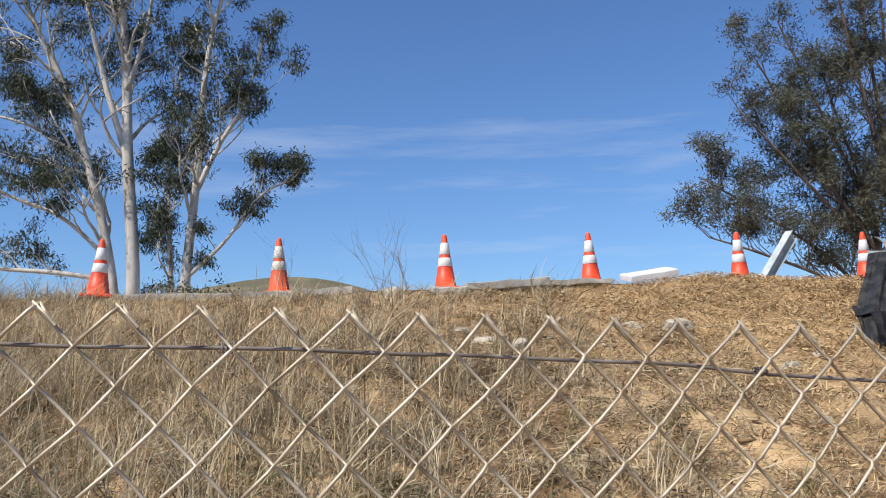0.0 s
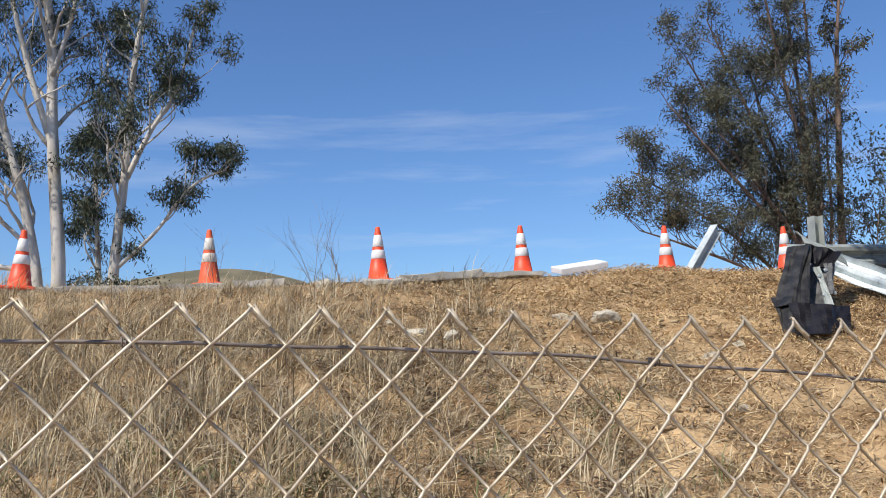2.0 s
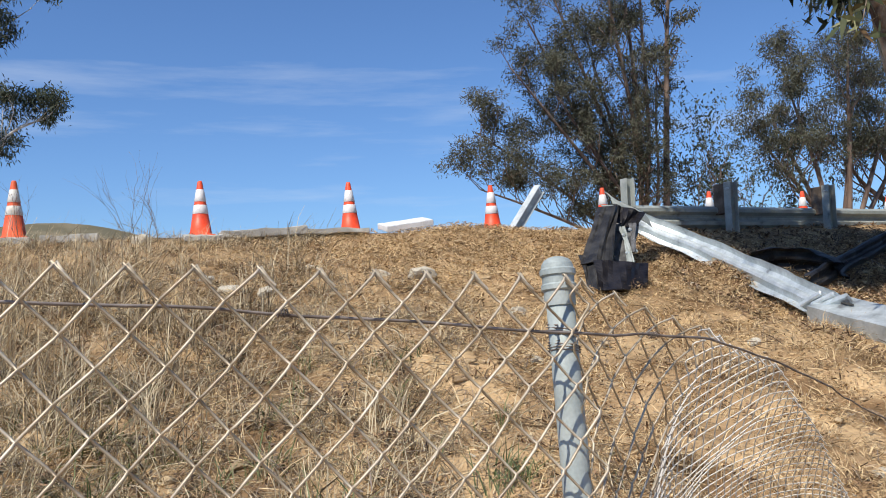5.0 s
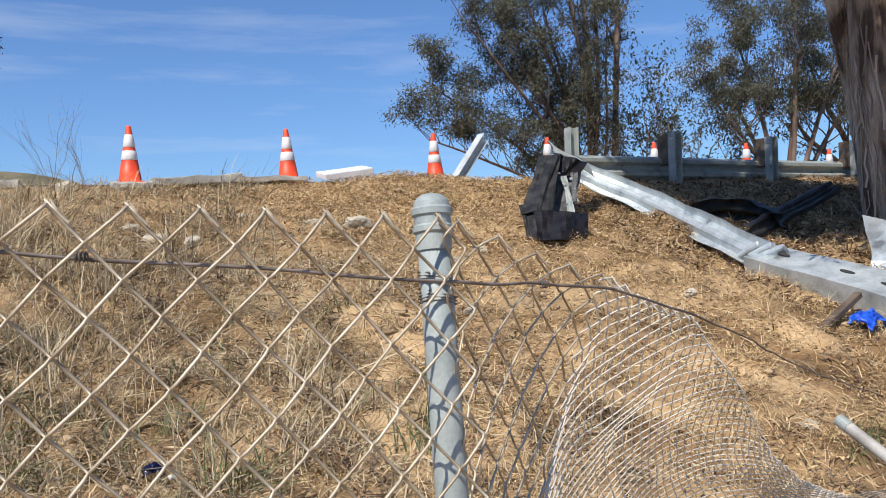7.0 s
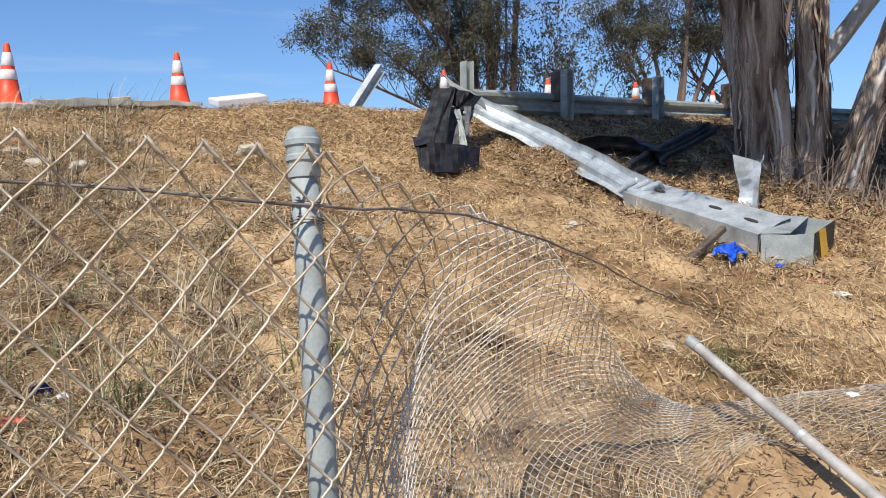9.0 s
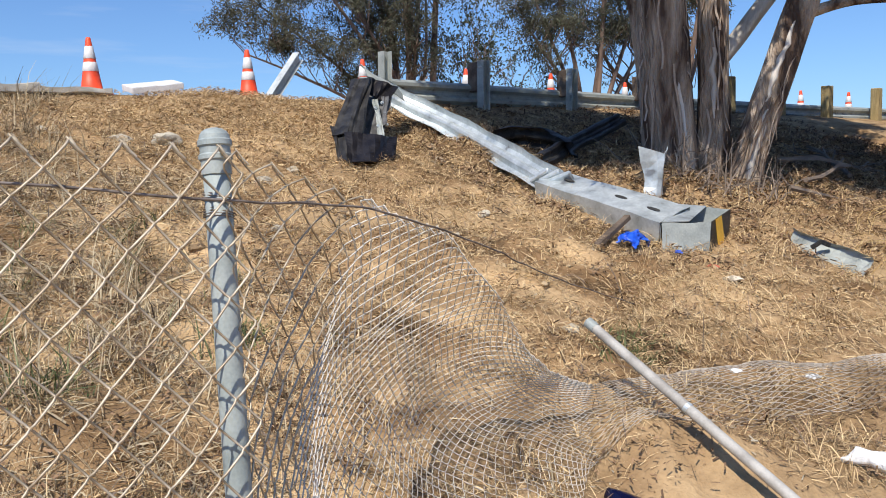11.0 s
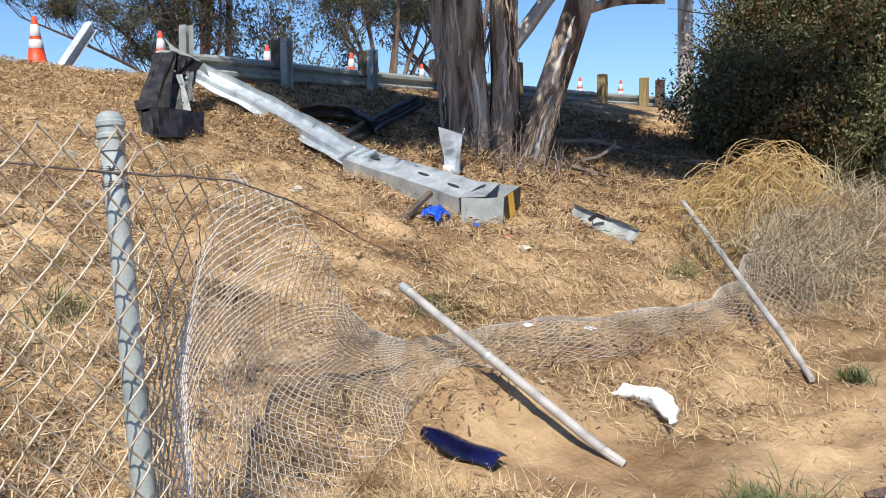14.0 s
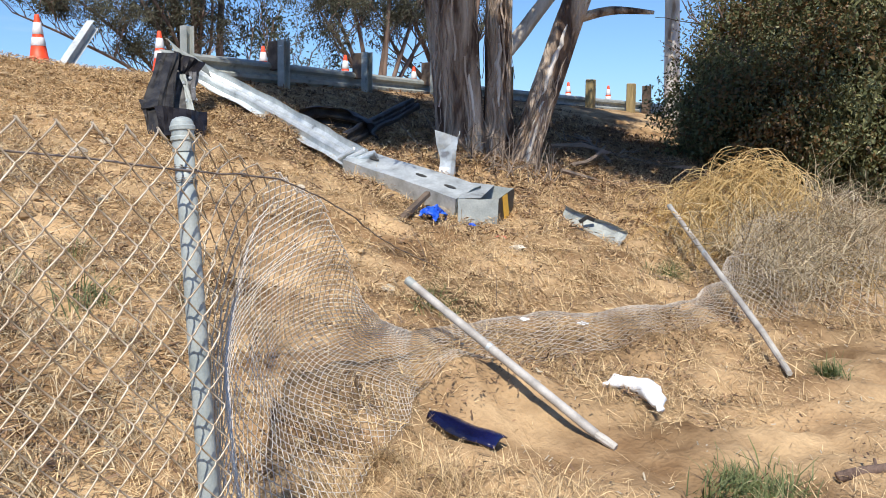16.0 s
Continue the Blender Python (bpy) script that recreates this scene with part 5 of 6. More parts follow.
def bare_patch(line, radii, lo, hi, a0, a1, seed):
    """A patch where the outer bark has gone: a thin shell with a ragged edge, hugging the stem."""
    g = Geo()
    n = len(line) - 1
    rows = []
    for i in range(13):
        k = lo + (hi - lo) * i / 12
        f = k * n
        c = line[int(f)].lerp(line[min(int(f) + 1, n)], f - int(f))
        rad = float(np.interp(k, np.linspace(0, 1, len(radii)), radii)) * 1.05
        mid = (a0 + a1) / 2 + 0.25 * noise.noise(Vector((i * 0.5, seed, 0)))
        half = (a1 - a0) / 2 * math.sin(math.pi * (i + 0.4) / 12.8) ** 0.6 * (0.75 + 0.5 * noise.noise(Vector((i * 0.9, seed, 4))))
        row = []
        for j in range(9):
            a = mid + half * (j / 4 - 1)
            lift = 0.012 - 0.035 * abs(j / 4 - 1) ** 3
            row.append(c + Vector((math.cos(a), math.sin(a), 0)) * (rad + lift))
        rows.append(row)
    g.grid(rows)
    return under(part("bare_patch", g, M["bark_white"], near, "pale patch of smooth inner bark", smooth=True), near)


bare_patch(l3, [0.21, 0.155, 0.15, 0.145, 0.12, 0.08], 0.13, 0.36, -2.75, -1.75, 3)
bare_patch(l3, [0.21, 0.155, 0.15, 0.145, 0.12, 0.08], 0.38, 0.56, -2.9, -2.2, 5)
bare_patch(l2, [0.20, 0.155, 0.145, 0.14, 0.11, 0.07], 0.22, 0.42, -2.6, -2.0, 8)
bare_patch(l1, [0.31, 0.265, 0.245, 0.20, 0.15, 0.09], 0.20, 0.46, -1.9, -1.45, 11)
# long curling strips that peel off the stems
g = Geo()
for i in range(150):
    src, rad = T.r.choice(((l1, 0.27), (l1, 0.26), (l2, 0.16), (l3, 0.155)))
    k = T.r.randint(2, 24)
    c, a = src[k], T.r.uniform(2.6, 5.8)
    o = Vector((math.cos(a), math.sin(a), 0))
    side = Vector((-o.y, o.x, 0))
    ln, w = T.r.uniform(0.3, 1.0), T.r.uniform(0.004, 0.014)
    d_ = (src[k + 1] - src[k]).normalized()
    rows = []
    for j in range(6):
        q = c + o * (rad * 0.98 + 0.09 * (j / 5) ** 2 * T.r.uniform(0.3, 1)) - d_ * ln * j / 5 + side * 0.02 * math.sin(j * 1.3 + i)
        rows.append([q - side * w, q + o * 0.006, q + side * w])
    g.grid(rows)
under(part("peeling_bark", g, M["bark_strip"], near, "loose peeling bark strips"), near)
# loose strips of bark and twigs round its foot
g = Geo()
r_ = random.Random(5)
for i in range(240):
    a, q = r_.uniform(0, 6.28), r_.uniform(0.25, 1.0)
    x, y = 7.4 + math.cos(a) * q, 6.45 + math.sin(a) * q * 0.9
    z = gz(x, y)
    d = Vector((r_.gauss(0, 1), r_.gauss(0, 1), abs(r_.gauss(0, 0.9)))).normalized() * r_.uniform(0.15, 0.5)
    p = Vector((x, y, z))
    g.tube([p, p + d * 0.5 + Vector((0, 0, 0.03)), p + d], [0.008, 0.006, 0.002], 3)
tagged(part("bark_debris", g, M["twig"]), "grey bark strips and twigs heaped round the tree foot", "debris", kind="stuff")

# fallen boughs on the shaded bank
for seed, at, d, ln_ in ((61, (8.2, 5.9, 1.72), (1, 0.25, 0.0), 2.2), (62, (8.6, 6.6, 1.95), (1, -0.25, 0.05), 2.6), (63, (9.2, 6.1, 1.75), (0.8, 0.6, 0.05), 1.8), (64, (7.7, 5.7, 1.65), (0.9, -0.2, 0.0), 1.9)):
    T = Tree(seed)
    T.branch(at, d, ln_, 0.03, 2, 0.04, 0.5, (3, 5), 0.2)
    T.tips = []
    for i, v in enumerate(T.wood.v):
        T.wood.v[i] = (v[0], v[1], max(v[2], gz(v[0], v[1]) + 0.01) if v[2] < gz(v[0], v[1]) + 0.25 else gz(v[0], v[1]) + 0.2)
    ob = part("fallen_bough", T.wood, M["twig"])
    tagged(ob, "dry grey fallen bough on the shaded bank", "branch", "fallen boughs", "stuff")


# ---- dark evergreen bush ----
def bush(name, lobes, n, size, seed, label, mat_leaf, stems=True):
    r = np.random.default_rng(seed)
    pts = []
    for (cx, cy, cz, rx, ry, rz), share in lobes:
        k = int(n * share)
        d = r.normal(0, 1, (k, 3))
        d /= np.linalg.norm(d, axis=1)[:, None]
        lump = 1 + 0.30 * wave(d[:, 0] * 2 + cx, d[:, 1] * 2 + d[:, 2] * 1.7, seed, 1.3)
        rad = (r.uniform(0.45, 1.0, k) ** 0.45) * lump
        pts.append(np.stack([cx + d[:, 0] * rx * rad, cy + d[:, 1] * ry * rad, cz + d[:, 2] * rz * rad], 1))
    p = np.concatenate(pts)
    p = p[p[:, 2] > height(p[:, 0], p[:, 1]) + 0.05]
    t = thing(name, (lobes[0][0][0], lobes[0][0][1], gz(lobes[0][0][0], lobes[0][0][1])), label, "bush")
    under(part("crown", leaf_mesh("crown", p[::3], None, 3, 0.05, size, seed, 0.2), mat_leaf, t), t)
    core = np.concatenate([np.array([[cx, cy, cz]]) + (q[::9] - np.array([[cx, cy, cz]])) * 0.72 for ((cx, cy, cz, *_), _), q in zip(lobes, pts)])
    core = core[core[:, 2] > height(core[:, 0], core[:, 1]) + 0.05]
    under(part("inner_foliage", leaf_mesh("inner_foliage", core, None, 2, 0.08, (size[0] * 2.2, size[1] * 2.6), seed + 1, 0.2), mat_leaf, t), t)
    B = Tree(seed)
    for (cx, cy, cz, rx, ry, rz), _ in lobes:
        for i in range(5):
            B.branch((cx + 0.1 * i, cy, gz(cx, cy) - 0.1), (0.5 * math.cos(i * 1.3), 0.5 * math.sin(i * 1.3), 1), (cz + rz * 0.35) - gz(cx, cy), 0.05, 2, 0, 0.6, (3, 5))
    under(part("trunk", B.wood, M["bark_dark"], t), t)
    return t


bush("evergreen_bush", [((13.0, 5.9, 2.25, 1.6, 1.5, 1.30), 0.35), ((14.0, 4.8, 3.1, 1.8, 1.6, 2.4), 0.38), ((15.0, 7.0, 3.4, 1.3, 1.4, 2.0), 0.24), ((15.6, 3.6, 2.2, 1.9, 1.6, 2.0), 0.2)], 96000, (0.070, 0.016), 71, "dense dark green evergreen bush at the top of the slope", M["leaf_c"])
bush("evergreen_bush", [((17.4, 7.8, 3.4, 1.3, 1.5, 2.0), 0.5), ((18.4, 6.0, 3.2, 2.0, 2.0, 2.4), 0.5)], 24000, (0.11, 0.022), 72, "dark green bush behind the nearer one", M["leaf_c"])


bush("low_shrub", [((-5.9, 21, 3.25, 1.5, 1.1, 0.85), 0.6), ((-7.9, 21.5, 3.0, 1.2, 1.0, 0.5), 0.3)], 11000, (0.10, 0.024), 73, "low dark shrub in the shade beyond the road", M["leaf_a"])


# ---- grass, straw, chips ----
def scatter(n, x0, x1, y0, y1, weight, seed):
    r = np.random.default_rng(seed)
    x, y = r.uniform(x0, x1, n * 3), r.uniform(y0, y1, n * 3)
    keep = r.uniform(0, 1, n * 3) < weight(x, y)
    return x[keep][:n], y[keep][:n]


def blades(name, x, y, length, width, flat, material, label, category, seed, bend=0.35, lift=0.0):
    """Bent blades rooted on the ground: flat 0 stands, 1 lies."""
    r = np.random.default_rng(seed)
    n = len(x)
    z = height(x, y) - 0.005 + lift * r.uniform(0, 1, n)
    p = np.stack([x, y, z], 1)
    # neighbours lean the same way and are of a height
    a = r.uniform(0, 2 * np.pi, n) if flat > 0.65 else 2.4 * wave(x, y, seed + 200, 0.9) + r.normal(0, 1.1, n)
    clump = np.clip(0.78 + 0.5 * wave(x, y, seed + 300, 0.55), 0.35, 1.35)
    tilt = np.clip(r.normal(flat, 0.22, n), 0.02, 0.97) * np.pi / 2
    h = np.stack([np.cos(a), np.sin(a), np.zeros(n)], 1)
    ln = (r.uniform(*length, n) * clump)[:, None]
    d0 = h * np.sin(tilt)[:, None] + np.array([0, 0, 1]) * np.cos(tilt)[:, None]
    d0[:, 2] += d0[:, 1] * 0.27
    d1 = d0 + h * bend * r.uniform(0.2, 1.6, (n, 1)) - np.array([0, 0, 1]) * bend * r.uniform(0, 0.8, (n, 1))
    s = np.stack([-np.sin(a), np.cos(a), r.normal(0, 0.5, n)], 1) * (r.uniform(0.6, 1.3, n) * width)[:, None]
    m = p + d0 * ln * 0.55
    e = m + d1 * ln * 0.45
    v = np.stack([p - s, p + s, m + s * 0.8, m - s * 0.8, e + s * 0.25, e - s * 0.25], 1).reshape(-1, 3)
    b = np.arange(n)[:, None] * 6
    f = np.concatenate([b + np.array([[0, 1, 2, 3]]), b + np.array([[3, 2, 4, 5]])])
    ob = part(name, np_mesh(name, v, f), material)
    return tagged(ob, label, category, kind="stuff")


below = lambda x, y: (y < edge_y(x) + 0.1)
tall_w = lambda x, y: below(x, y) * np.clip(0.75 - 0.6 * (x + 0.5) + 0.8 * wave(x, y, 21, 1.6), 0, 1) * np.clip(0.2 + 1.3 * wave(x, y, 22, 0.5), 0.02, 1) * np.clip((9.7 - y) / 1.6, np.where((x > -4.0) & (x < 1), 0.02, 0.9), 1)
x, y = scatter(34000, -7, 1.8, 3.4, 10.4, tall_w, 31)
blades("tall_dry_grass", x, y, (0.12, 0.50), 0.0032, 0.36, M["grass"], "tall dry grey-tan grass on the bank", "grass", 32, 0.55)
x, y = scatter(9000, -7, 0.8, 3.6, 10.4, lambda x, y: np.clip(0.1 + wave(x, y, 23, 0.9), 0, 1) * np.clip(0.5 - 0.6 * x, 0, 1) * np.clip((9.8 - y) / 2.5, 0.02, 1), 33)
blades("dry_seed_stalks", x, y, (0.30, 0.60), 0.0018, 0.25, M["straw"], "thin dry seed stalks above the grass", "grass", 34, 0.25)
straw_w = lambda x, y: below(x, y) * np.clip(1.05 - 1.5 * bare(x, y), 0.015, 1) * np.clip(0.6 + 0.5 * wave(x, y, 24, 0.7), 0.25, 1)
x, y = scatter(150000, -7, 13, 0.6, 10.5, straw_w, 35)
blades("straw_litter", x, y, (0.03, 0.13), 0.0021, 0.84, M["straw"], "flattened dry straw covering the bank", "straw", 36, 0.3, 0.03)
x, y = scatter(26000, 0.2, 5.5, 0.4, 4.2, straw_w, 37)
blades("straw_litter", x, y, (0.03, 0.13), 0.0014, 0.80, M["straw"], "fine dry straw on the lower bank", "straw", 38, 0.4, 0.03)
tuft_w = lambda x, y: below(x, y) * np.clip(wave(x, y, 25, 0.45) * 1.6 - 0.3, 0, 1) * np.clip(1 - 1.8 * bare(x, y), 0, 1)
x, y = scatter(30000, -4, 12, 1.2, 9.5, tuft_w, 39)
blades("dry_tufts", x, y, (0.06, 0.20), 0.0022, 0.50, M["straw"], "dry tufts of straw-coloured grass", "grass", 40, 0.6)
x, y = scatter(14000, 0.6, 2.2, 0.9, 2.2, lambda x, y: np.clip(0.5 + wave(x, y, 26, 0.4), 0, 1) * np.clip(1 - 1.6 * bare(x, y), 0, 1), 41)
blades("dry_tufts", x, y, (0.05, 0.20), 0.0014, 0.6, M["straw"], "matted dry grass under the fallen mesh", "grass", 42, 0.6)
x, y = scatter(8000, -3.4, 2, 3.4, 5.8, lambda x, y: np.clip(wave(x, y, 27, 0.8) - 0.2 - 0.15 * x, 0, 1) * np.clip(1.2 - 0.35 * (y - 3.4), 0, 1), 43)
blades("green_weeds", x, y, (0.06, 0.22), 0.003, 0.4, M["green"], "thin green weeds among dry grass", "weeds", 44, 0.5)
for cx, cy, k, rad, seed in ((5.05, 1.48, 220, 0.06, 45), (3.04, 0.98, 900, 0.12, 46), (3.5, 3.3, 160, 0.12, 47), (6.1, 3.3, 160, 0.12, 48)):
    r = np.random.default_rng(seed)
    blades("green_tuft", cx + r.normal(0, rad, k), cy + r.normal(0, rad * 0.7, k), (0.06, 0.17), 0.0028, 0.4, M["green"], "fresh green grass tuft on bare soil", "grass", seed, 0.6)


def chips(name, x, y, size, material, label, category, seed, lift=0.05):
    r = np.random.default_rng(seed)
    n = len(x)
    c = np.stack([x, y, height(x, y) + r.uniform(0, lift, n)], 1)
    d = r.normal(0, 1, (n, 3)) * np.array([1, 1, 0.45])
    d /= np.linalg.norm(d, axis=1)[:, None]
    s = np.cross(d, r.normal(0, 0.4, (n, 3)) + np.array([0, 0, 1]))
    s /= np.linalg.norm(s, axis=1)[:, None] + 1e-9
    u = np.cross(s, d)
    ln, wd = r.uniform(*size, (n, 1)), r.uniform(0.12, 0.45, (n, 1)) * size[1] * 0.5
    v = np.stack([c - d * ln - s * wd, c + d * ln - s * wd * 0.7, c + d * ln * 0.9 + s * wd, c - d * ln * 0.8 + s * wd * 0.8, c + u * wd * 0.6], 1).reshape(-1, 3)
    b = np.arange(n)[:, None] * 5
    f = np.concatenate([b + np.array([[0, 1, 4]]), b + np.array([[1, 2, 4]]), b + np.array([[2, 3, 4]]), b + np.array([[3, 0, 4]])])
    return tagged(part(name, np_mesh(name, v, f), material), label, category, kind="stuff")


mulch_w = lambda x, y: below(x, y) * np.clip(blob(x, y, 3.4, 9.5, 2.4, 0.9) * 1.2 + 0.35 * blob(x, y, 4.0, 8.0, 2.5, 1.6) + 0.12 * wave(x, y, 51, 0.5), 0, 1)
x, y = scatter(46000, -0.5, 9, 6.0, 10.6, mulch_w, 52)
chips("wood_mulch", x, y, (0.005, 0.028), M["chips"], "loose tan wood-chip mulch along the crest", "mulch", 53, 0.07)
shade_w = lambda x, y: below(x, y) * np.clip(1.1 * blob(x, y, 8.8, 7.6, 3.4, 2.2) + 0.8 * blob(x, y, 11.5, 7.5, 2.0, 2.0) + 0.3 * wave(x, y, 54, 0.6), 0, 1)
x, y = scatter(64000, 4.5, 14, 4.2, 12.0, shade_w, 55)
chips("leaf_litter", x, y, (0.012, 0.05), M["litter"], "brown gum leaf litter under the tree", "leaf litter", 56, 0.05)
x, y = scatter(9000, -3, 12, 0.8, 10.4, lambda x, y: below(x, y) * np.clip(0.45 + 0.5 * wave(x, y, 57, 1.0), 0, 1), 58)
chips("pale_clods", x, y, (0.006, 0.022), M["rock"], "small pale clods and pebbles on the soil", "pebbles", 59, 0.01)
x, y = scatter(11000, -1, 12, 1.0, 10, lambda x, y: below(x, y) * np.clip(0.3 + 0.6 * wave(x, y, 60, 0.6), 0, 1) * np.clip(1 - 2 * bare(x, y), 0, 1) * np.clip(y - 1.5, 0, 1), 61)
blades("dark_twigs", x, y, (0.05, 0.22), 0.0024, 0.88, M["twig"], "dark dry twigs strewn over the bank", "twigs", 62, 0.3, 0.03)

x, y = scatter(48000, -2, 12, 0.7, 10, lambda x, y: below(x, y) * np.clip(wave(x, y, 63, 0.5) * 1.3 - 0.1, 0, 1) * np.clip(1.1 - 1.4 * bare(x, y), 0, 1), 64)
chips("dead_leaves", x, y, (0.006, 0.028), M["litter"], "scattered brown dead leaves and bark bits", "leaf litter", 65, 0.06)
x, y = scatter(40000, 0, 12, 1.2, 9.8, lambda x, y: below(x, y) * np.clip(wave(x, y, 66, 0.35) * 1.5 - 0.3, 0, 1) * np.clip(1 - 1.7 * bare(x, y), 0, 1), 67)
blades("straw_clumps", x, y, (0.04, 0.16), 0.0019, 0.66, M["straw"], "broken clumps of dry straw", "straw", 68, 0.8, 0.04)
x, y = scatter(1500, 2.6, 6.6, 2.1, 2.9, lambda x, y: np.clip(blob(x, y, 4.5, 2.42, 2.0, 0.16) + blob(x, y, 3.1, 2.45, 0.5, 0.12), 0, 1), 70)
chips("trapped_leaves", x, y, (0.006, 0.024), M["litter"], "dark dead leaves trapped under the fallen mesh", "leaf litter", 71, 0.08)
# ragged grass along the curb
x, y = scatter(9000, -7, 1.2, 9.5, 10.36, lambda x, y: np.clip(0.45 + 0.8 * wave(x, y, 110, 0.35), 0.03, 1), 111)
blades("curb_grass", x, y, (0.05, 0.20), 0.0026, 0.38, M["grass"], "ragged dry grass along the curb", "grass", 112, 0.6)
# matted grey-brown thatch on the bank behind the fence
left_w = lambda x, y: below(x, y) * np.clip((2.6 - x) / 1.6, 0, 1) * np.clip((9.0 - y) / 1.5, 0, 1) * np.clip(0.62 + 0.75 * wave(x, y, 72, 0.6), 0.12, 1)
x, y = scatter(60000, -6, 2.6, 2.3, 9.0, left_w, 73)
blades("matted_thatch", x, y, (0.05, 0.19), 0.0026, 0.74, M["grass"], "matted grey-brown dead grass on the bank", "grass", 74, 0.7, 0.04)
x, y = scatter(56000, -6, 2.6, 2.3, 9.0, lambda x, y: left_w(x, y) * np.clip(wave(x, y, 75, 0.4) * 1.4 - 0.1, 0, 1), 76)
chips("dead_leaves", x, y, (0.008, 0.032), M["litter"], "dark dead leaves in the matted grass", "leaf litter", 77, 0.06)
x, y = scatter(16000, -6, 2.6, 2.3, 8.6, lambda x, y: left_w(x, y) * np.clip(wave(x, y, 78, 0.35) * 1.6 - 0.3, 0, 1), 79)
blades("dark_twigs", x, y, (0.05, 0.20), 0.0026, 0.80, M["twig"], "dark dry twigs in the matted grass", "twigs", 80, 0.4, 0.05)
# broken bark and stalks over the middle of the slope
mid_w = lambda x, y: below(x, y) * np.clip(0.5 + 0.8 * wave(x, y, 84, 0.55), 0.05, 1) * np.clip(1.1 - 1.1 * bare(x, y), 0.06, 1)
x, y = scatter(36000, 1.5, 12, 3.0, 9.4, mid_w, 85)
chips("bark_litter", x, y, (0.005, 0.026), M["chips"], "broken tan bark and stalks on the slope", "bark litter", 86, 0.05)
x, y = scatter(26000, 1.5, 12, 3.0, 8.6, mid_w, 87)
blades("straw_litter", x, y, (0.04, 0.15), 0.0021, 0.78, M["straw"], "loose dry straw strewn over the slope", "straw", 88, 0.5, 0.05)
# broken clods of earth, half sunk in the straw
bm = bmesh.new()
bmesh.ops.create_icosphere(bm, subdivisions=2, radius=1)
ball = np.array([tuple(v.co) for v in bm.verts])
tris = np.array([[v.index for v in f.verts] for f in bm.faces])
bm.free()
r = np.random.default_rng(120)
x, y = scatter(1700, -3, 11, 3.3, 9.9, lambda x, y: below(x, y) * np.clip(0.35 + 0.9 * wave(x, y, 121, 0.7), 0.03, 1), 122)
cv, cf = [], []
for i in range(len(x)):
    s = 0.008 + 0.036 * r.random() ** 3
    lump = 1 + 0.45 * wave(ball[:, 0] * 0.9 + i, ball[:, 1] * 0.9 + ball[:, 2], 123, 1.1)
    w = ball * lump[:, None] * s * np.array([1.0 + 0.6 * r.random(), 0.8, 0.6])
    a = r.uniform(0, 6.28)
    cv.append(np.stack([x[i] + w[:, 0] * np.cos(a) - w[:, 1] * np.sin(a), y[i] + w[:, 0] * np.sin(a) + w[:, 1] * np.cos(a), float(height(x[i], y[i])) + 0.1 * s + w[:, 2]], 1))
    cf.append(tris + i * len(ball))
tagged(part("earth_clods", np_mesh("earth_clods", np.concatenate(cv), np.concatenate(cf)), M["clod"]), "broken tan clods of earth on the bank", "clods", kind="stuff")
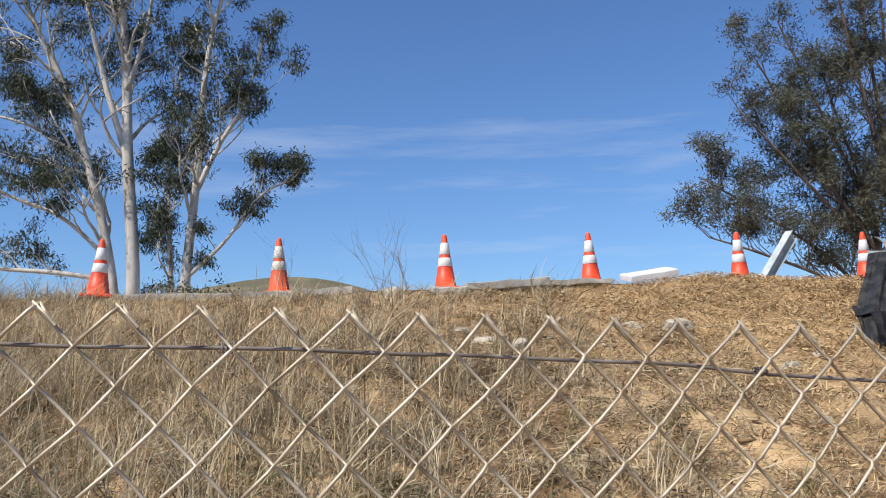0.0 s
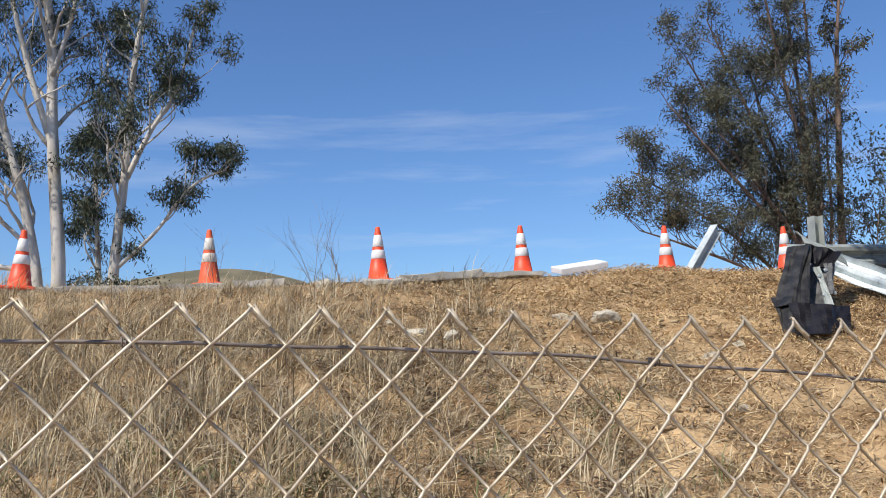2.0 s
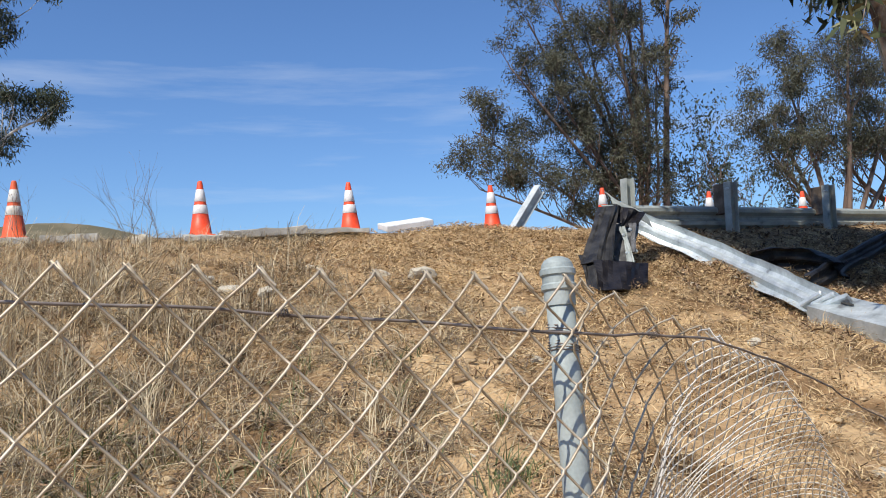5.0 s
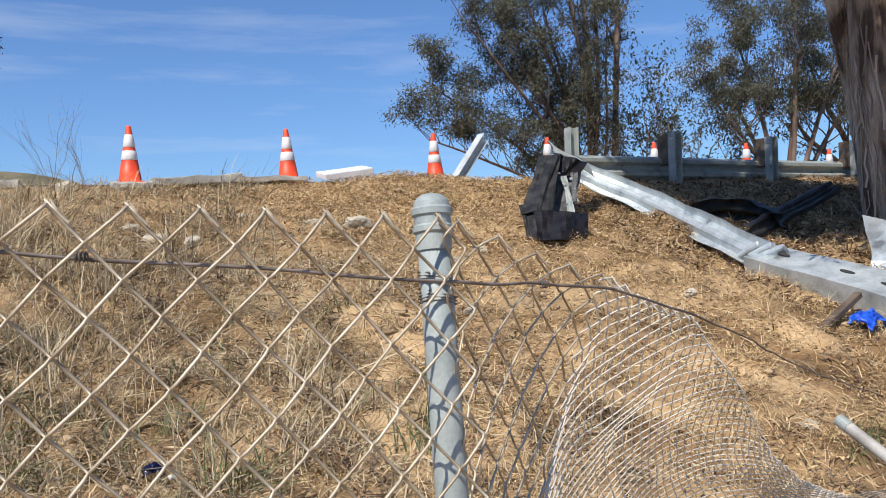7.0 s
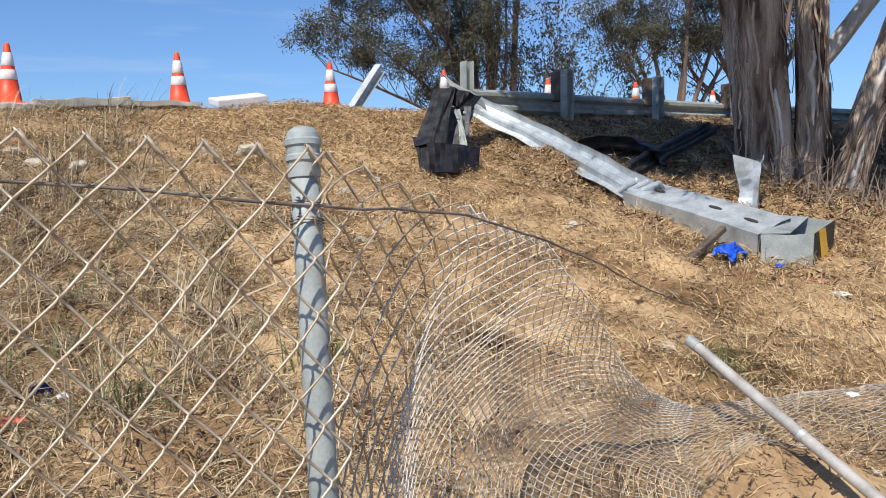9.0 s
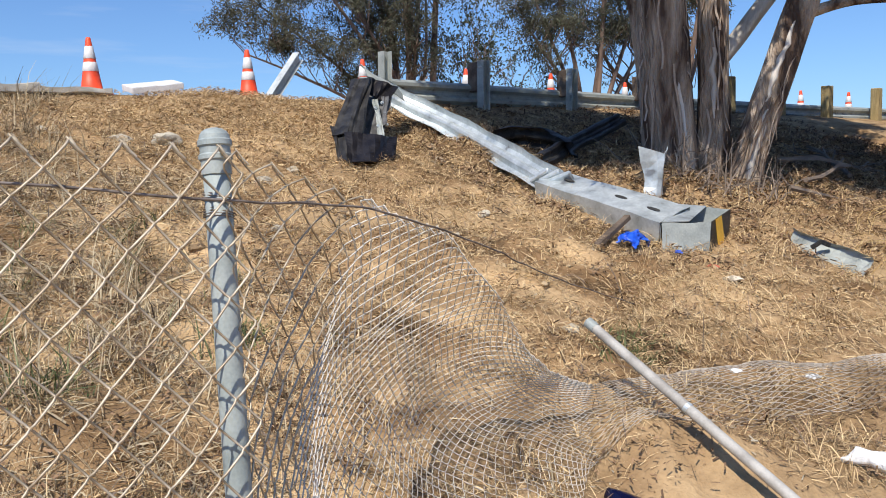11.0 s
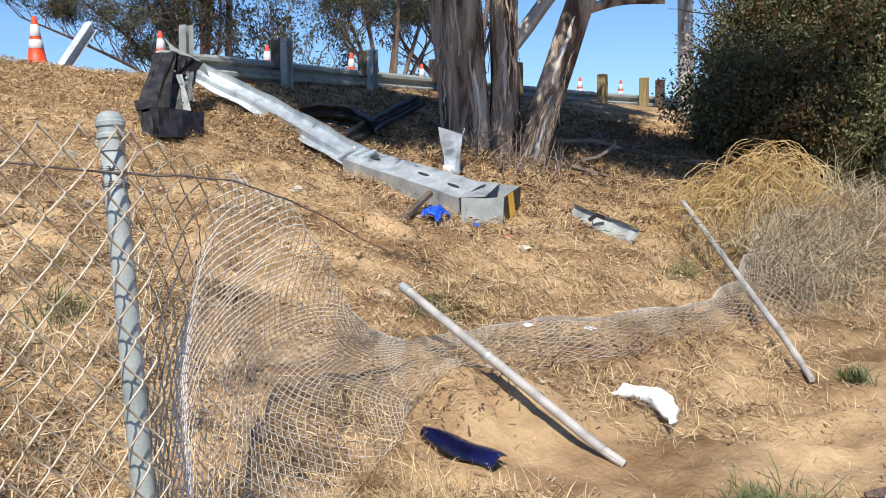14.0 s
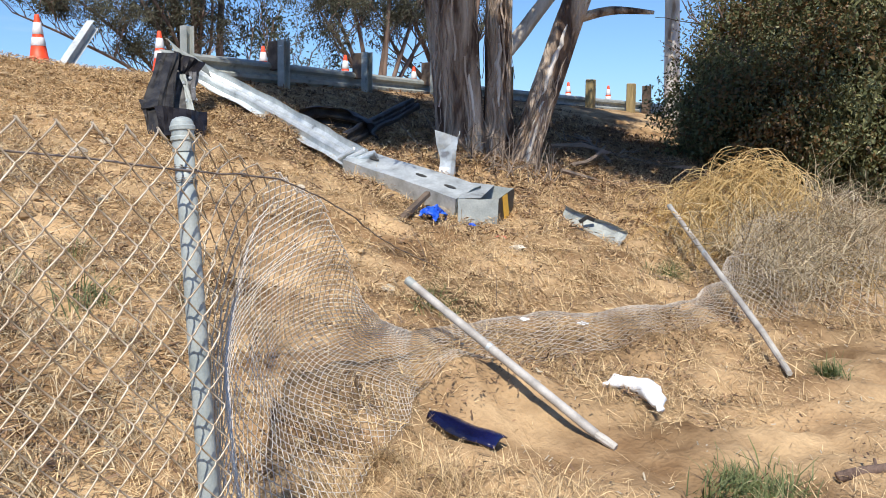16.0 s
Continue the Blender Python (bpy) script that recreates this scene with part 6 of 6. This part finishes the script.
# heap of curling golden straw against the leaning mesh
r = np.random.default_rng(81)
g = Geo()
for i in range(4200):
    c = Vector((8.15 + r.normal(0, 0.50), 3.45 + r.normal(0, 0.36), 0))
    base = gz(c.x, c.y)
    hgt = 0.80 * math.exp(-((c.x - 7.95) ** 2 + (c.y - 3.45) ** 2) / 0.4)
    c.z = base + r.uniform(0, 1) * hgt + 0.04
    rad, a0, span = r.uniform(0.10, 0.34), r.uniform(0, 6.28), r.uniform(1.5, 4.2)
    ax = Vector((r.normal(), r.normal(), r.normal() * 0.6)).normalized()
    o = ax.orthogonal().normalized()
    q = ax.cross(o)
    pts = [c + (o * math.cos(a0 + span * k / 7) + q * math.sin(a0 + span * k / 7)) * rad for k in range(8)]
    pts = [Vector((p.x, p.y, max(p.z, gz(p.x, p.y) + 0.01))) for p in pts]
    g.tube(pts, 0.0030, 3, cap=False)
tagged(part("straw_heap", g, M["gold"]), "heap of curling golden dry straw", "straw", kind="stuff")
# grey brush tangled in the leaning mesh
r = np.random.default_rng(83)
g = Geo()
for i in range(4200):
    k = r.uniform(0, 1)
    x, y = 6.4 + 2.9 * k + r.normal(0, 0.2), 2.70 + 0.1 * k + r.normal(0, 0.34)
    p = Vector((x, y, gz(x, y) + r.uniform(0, 0.45 + 0.35 * k)))
    d = Vector((r.normal(), r.normal(), r.normal() * 0.9 + 0.4)).normalized() * r.uniform(0.12, 0.4)
    g.tube([p, p + d * 0.5 + Vector((0, 0, 0.02)), p + d], [0.003, 0.0025, 0.001], 3, cap=False)
tagged(part("dry_brush", g, M["grass"]), "tangle of grey dry brush behind the mesh", "brush", kind="stuff")

# stub of a broken branch on the bare soil
T = Tree(130)
a, b = Vector((3.46, 0.80, gz(3.46, 0.80) + 0.022)), Vector((3.66, 0.58, gz(3.66, 0.58) + 0.018))
T.limb([a, a.lerp(b, 0.3) + Vector((0.006, 0.004, 0.004)), a.lerp(b, 0.7), b], 0.026, 0.020, 12)
T.limb([a.lerp(b, 0.55), a.lerp(b, 0.6) + Vector((0.03, 0.04, 0.03))], 0.010, 0.006, 7)
tagged(part("branch_stub", T.wood, M["bark_dark"], smooth=True), "short brown broken branch on bare soil", "branch")

# dry weeds standing against the sky
for seed, at, h in ((91, (-0.75, 10.3, 2.78), 0.95), (92, (-0.45, 10.4, 2.8), 0.7), (93, (-1.9, 10.35, 2.8), 0.6)):
    T = Tree(seed)
    for j in range(4):
        T.branch(at, (0.25 * (j - 1.5) - 0.2, 0.1, 1), h * (0.7 + 0.1 * j), 0.0035, 1, 0.0, 0.5, (4, 6), 0.25)
    tagged(part("dry_weed", T.wood, M["twig"]), "leafless dry weed standing at the road edge", "weed", "dry weeds")
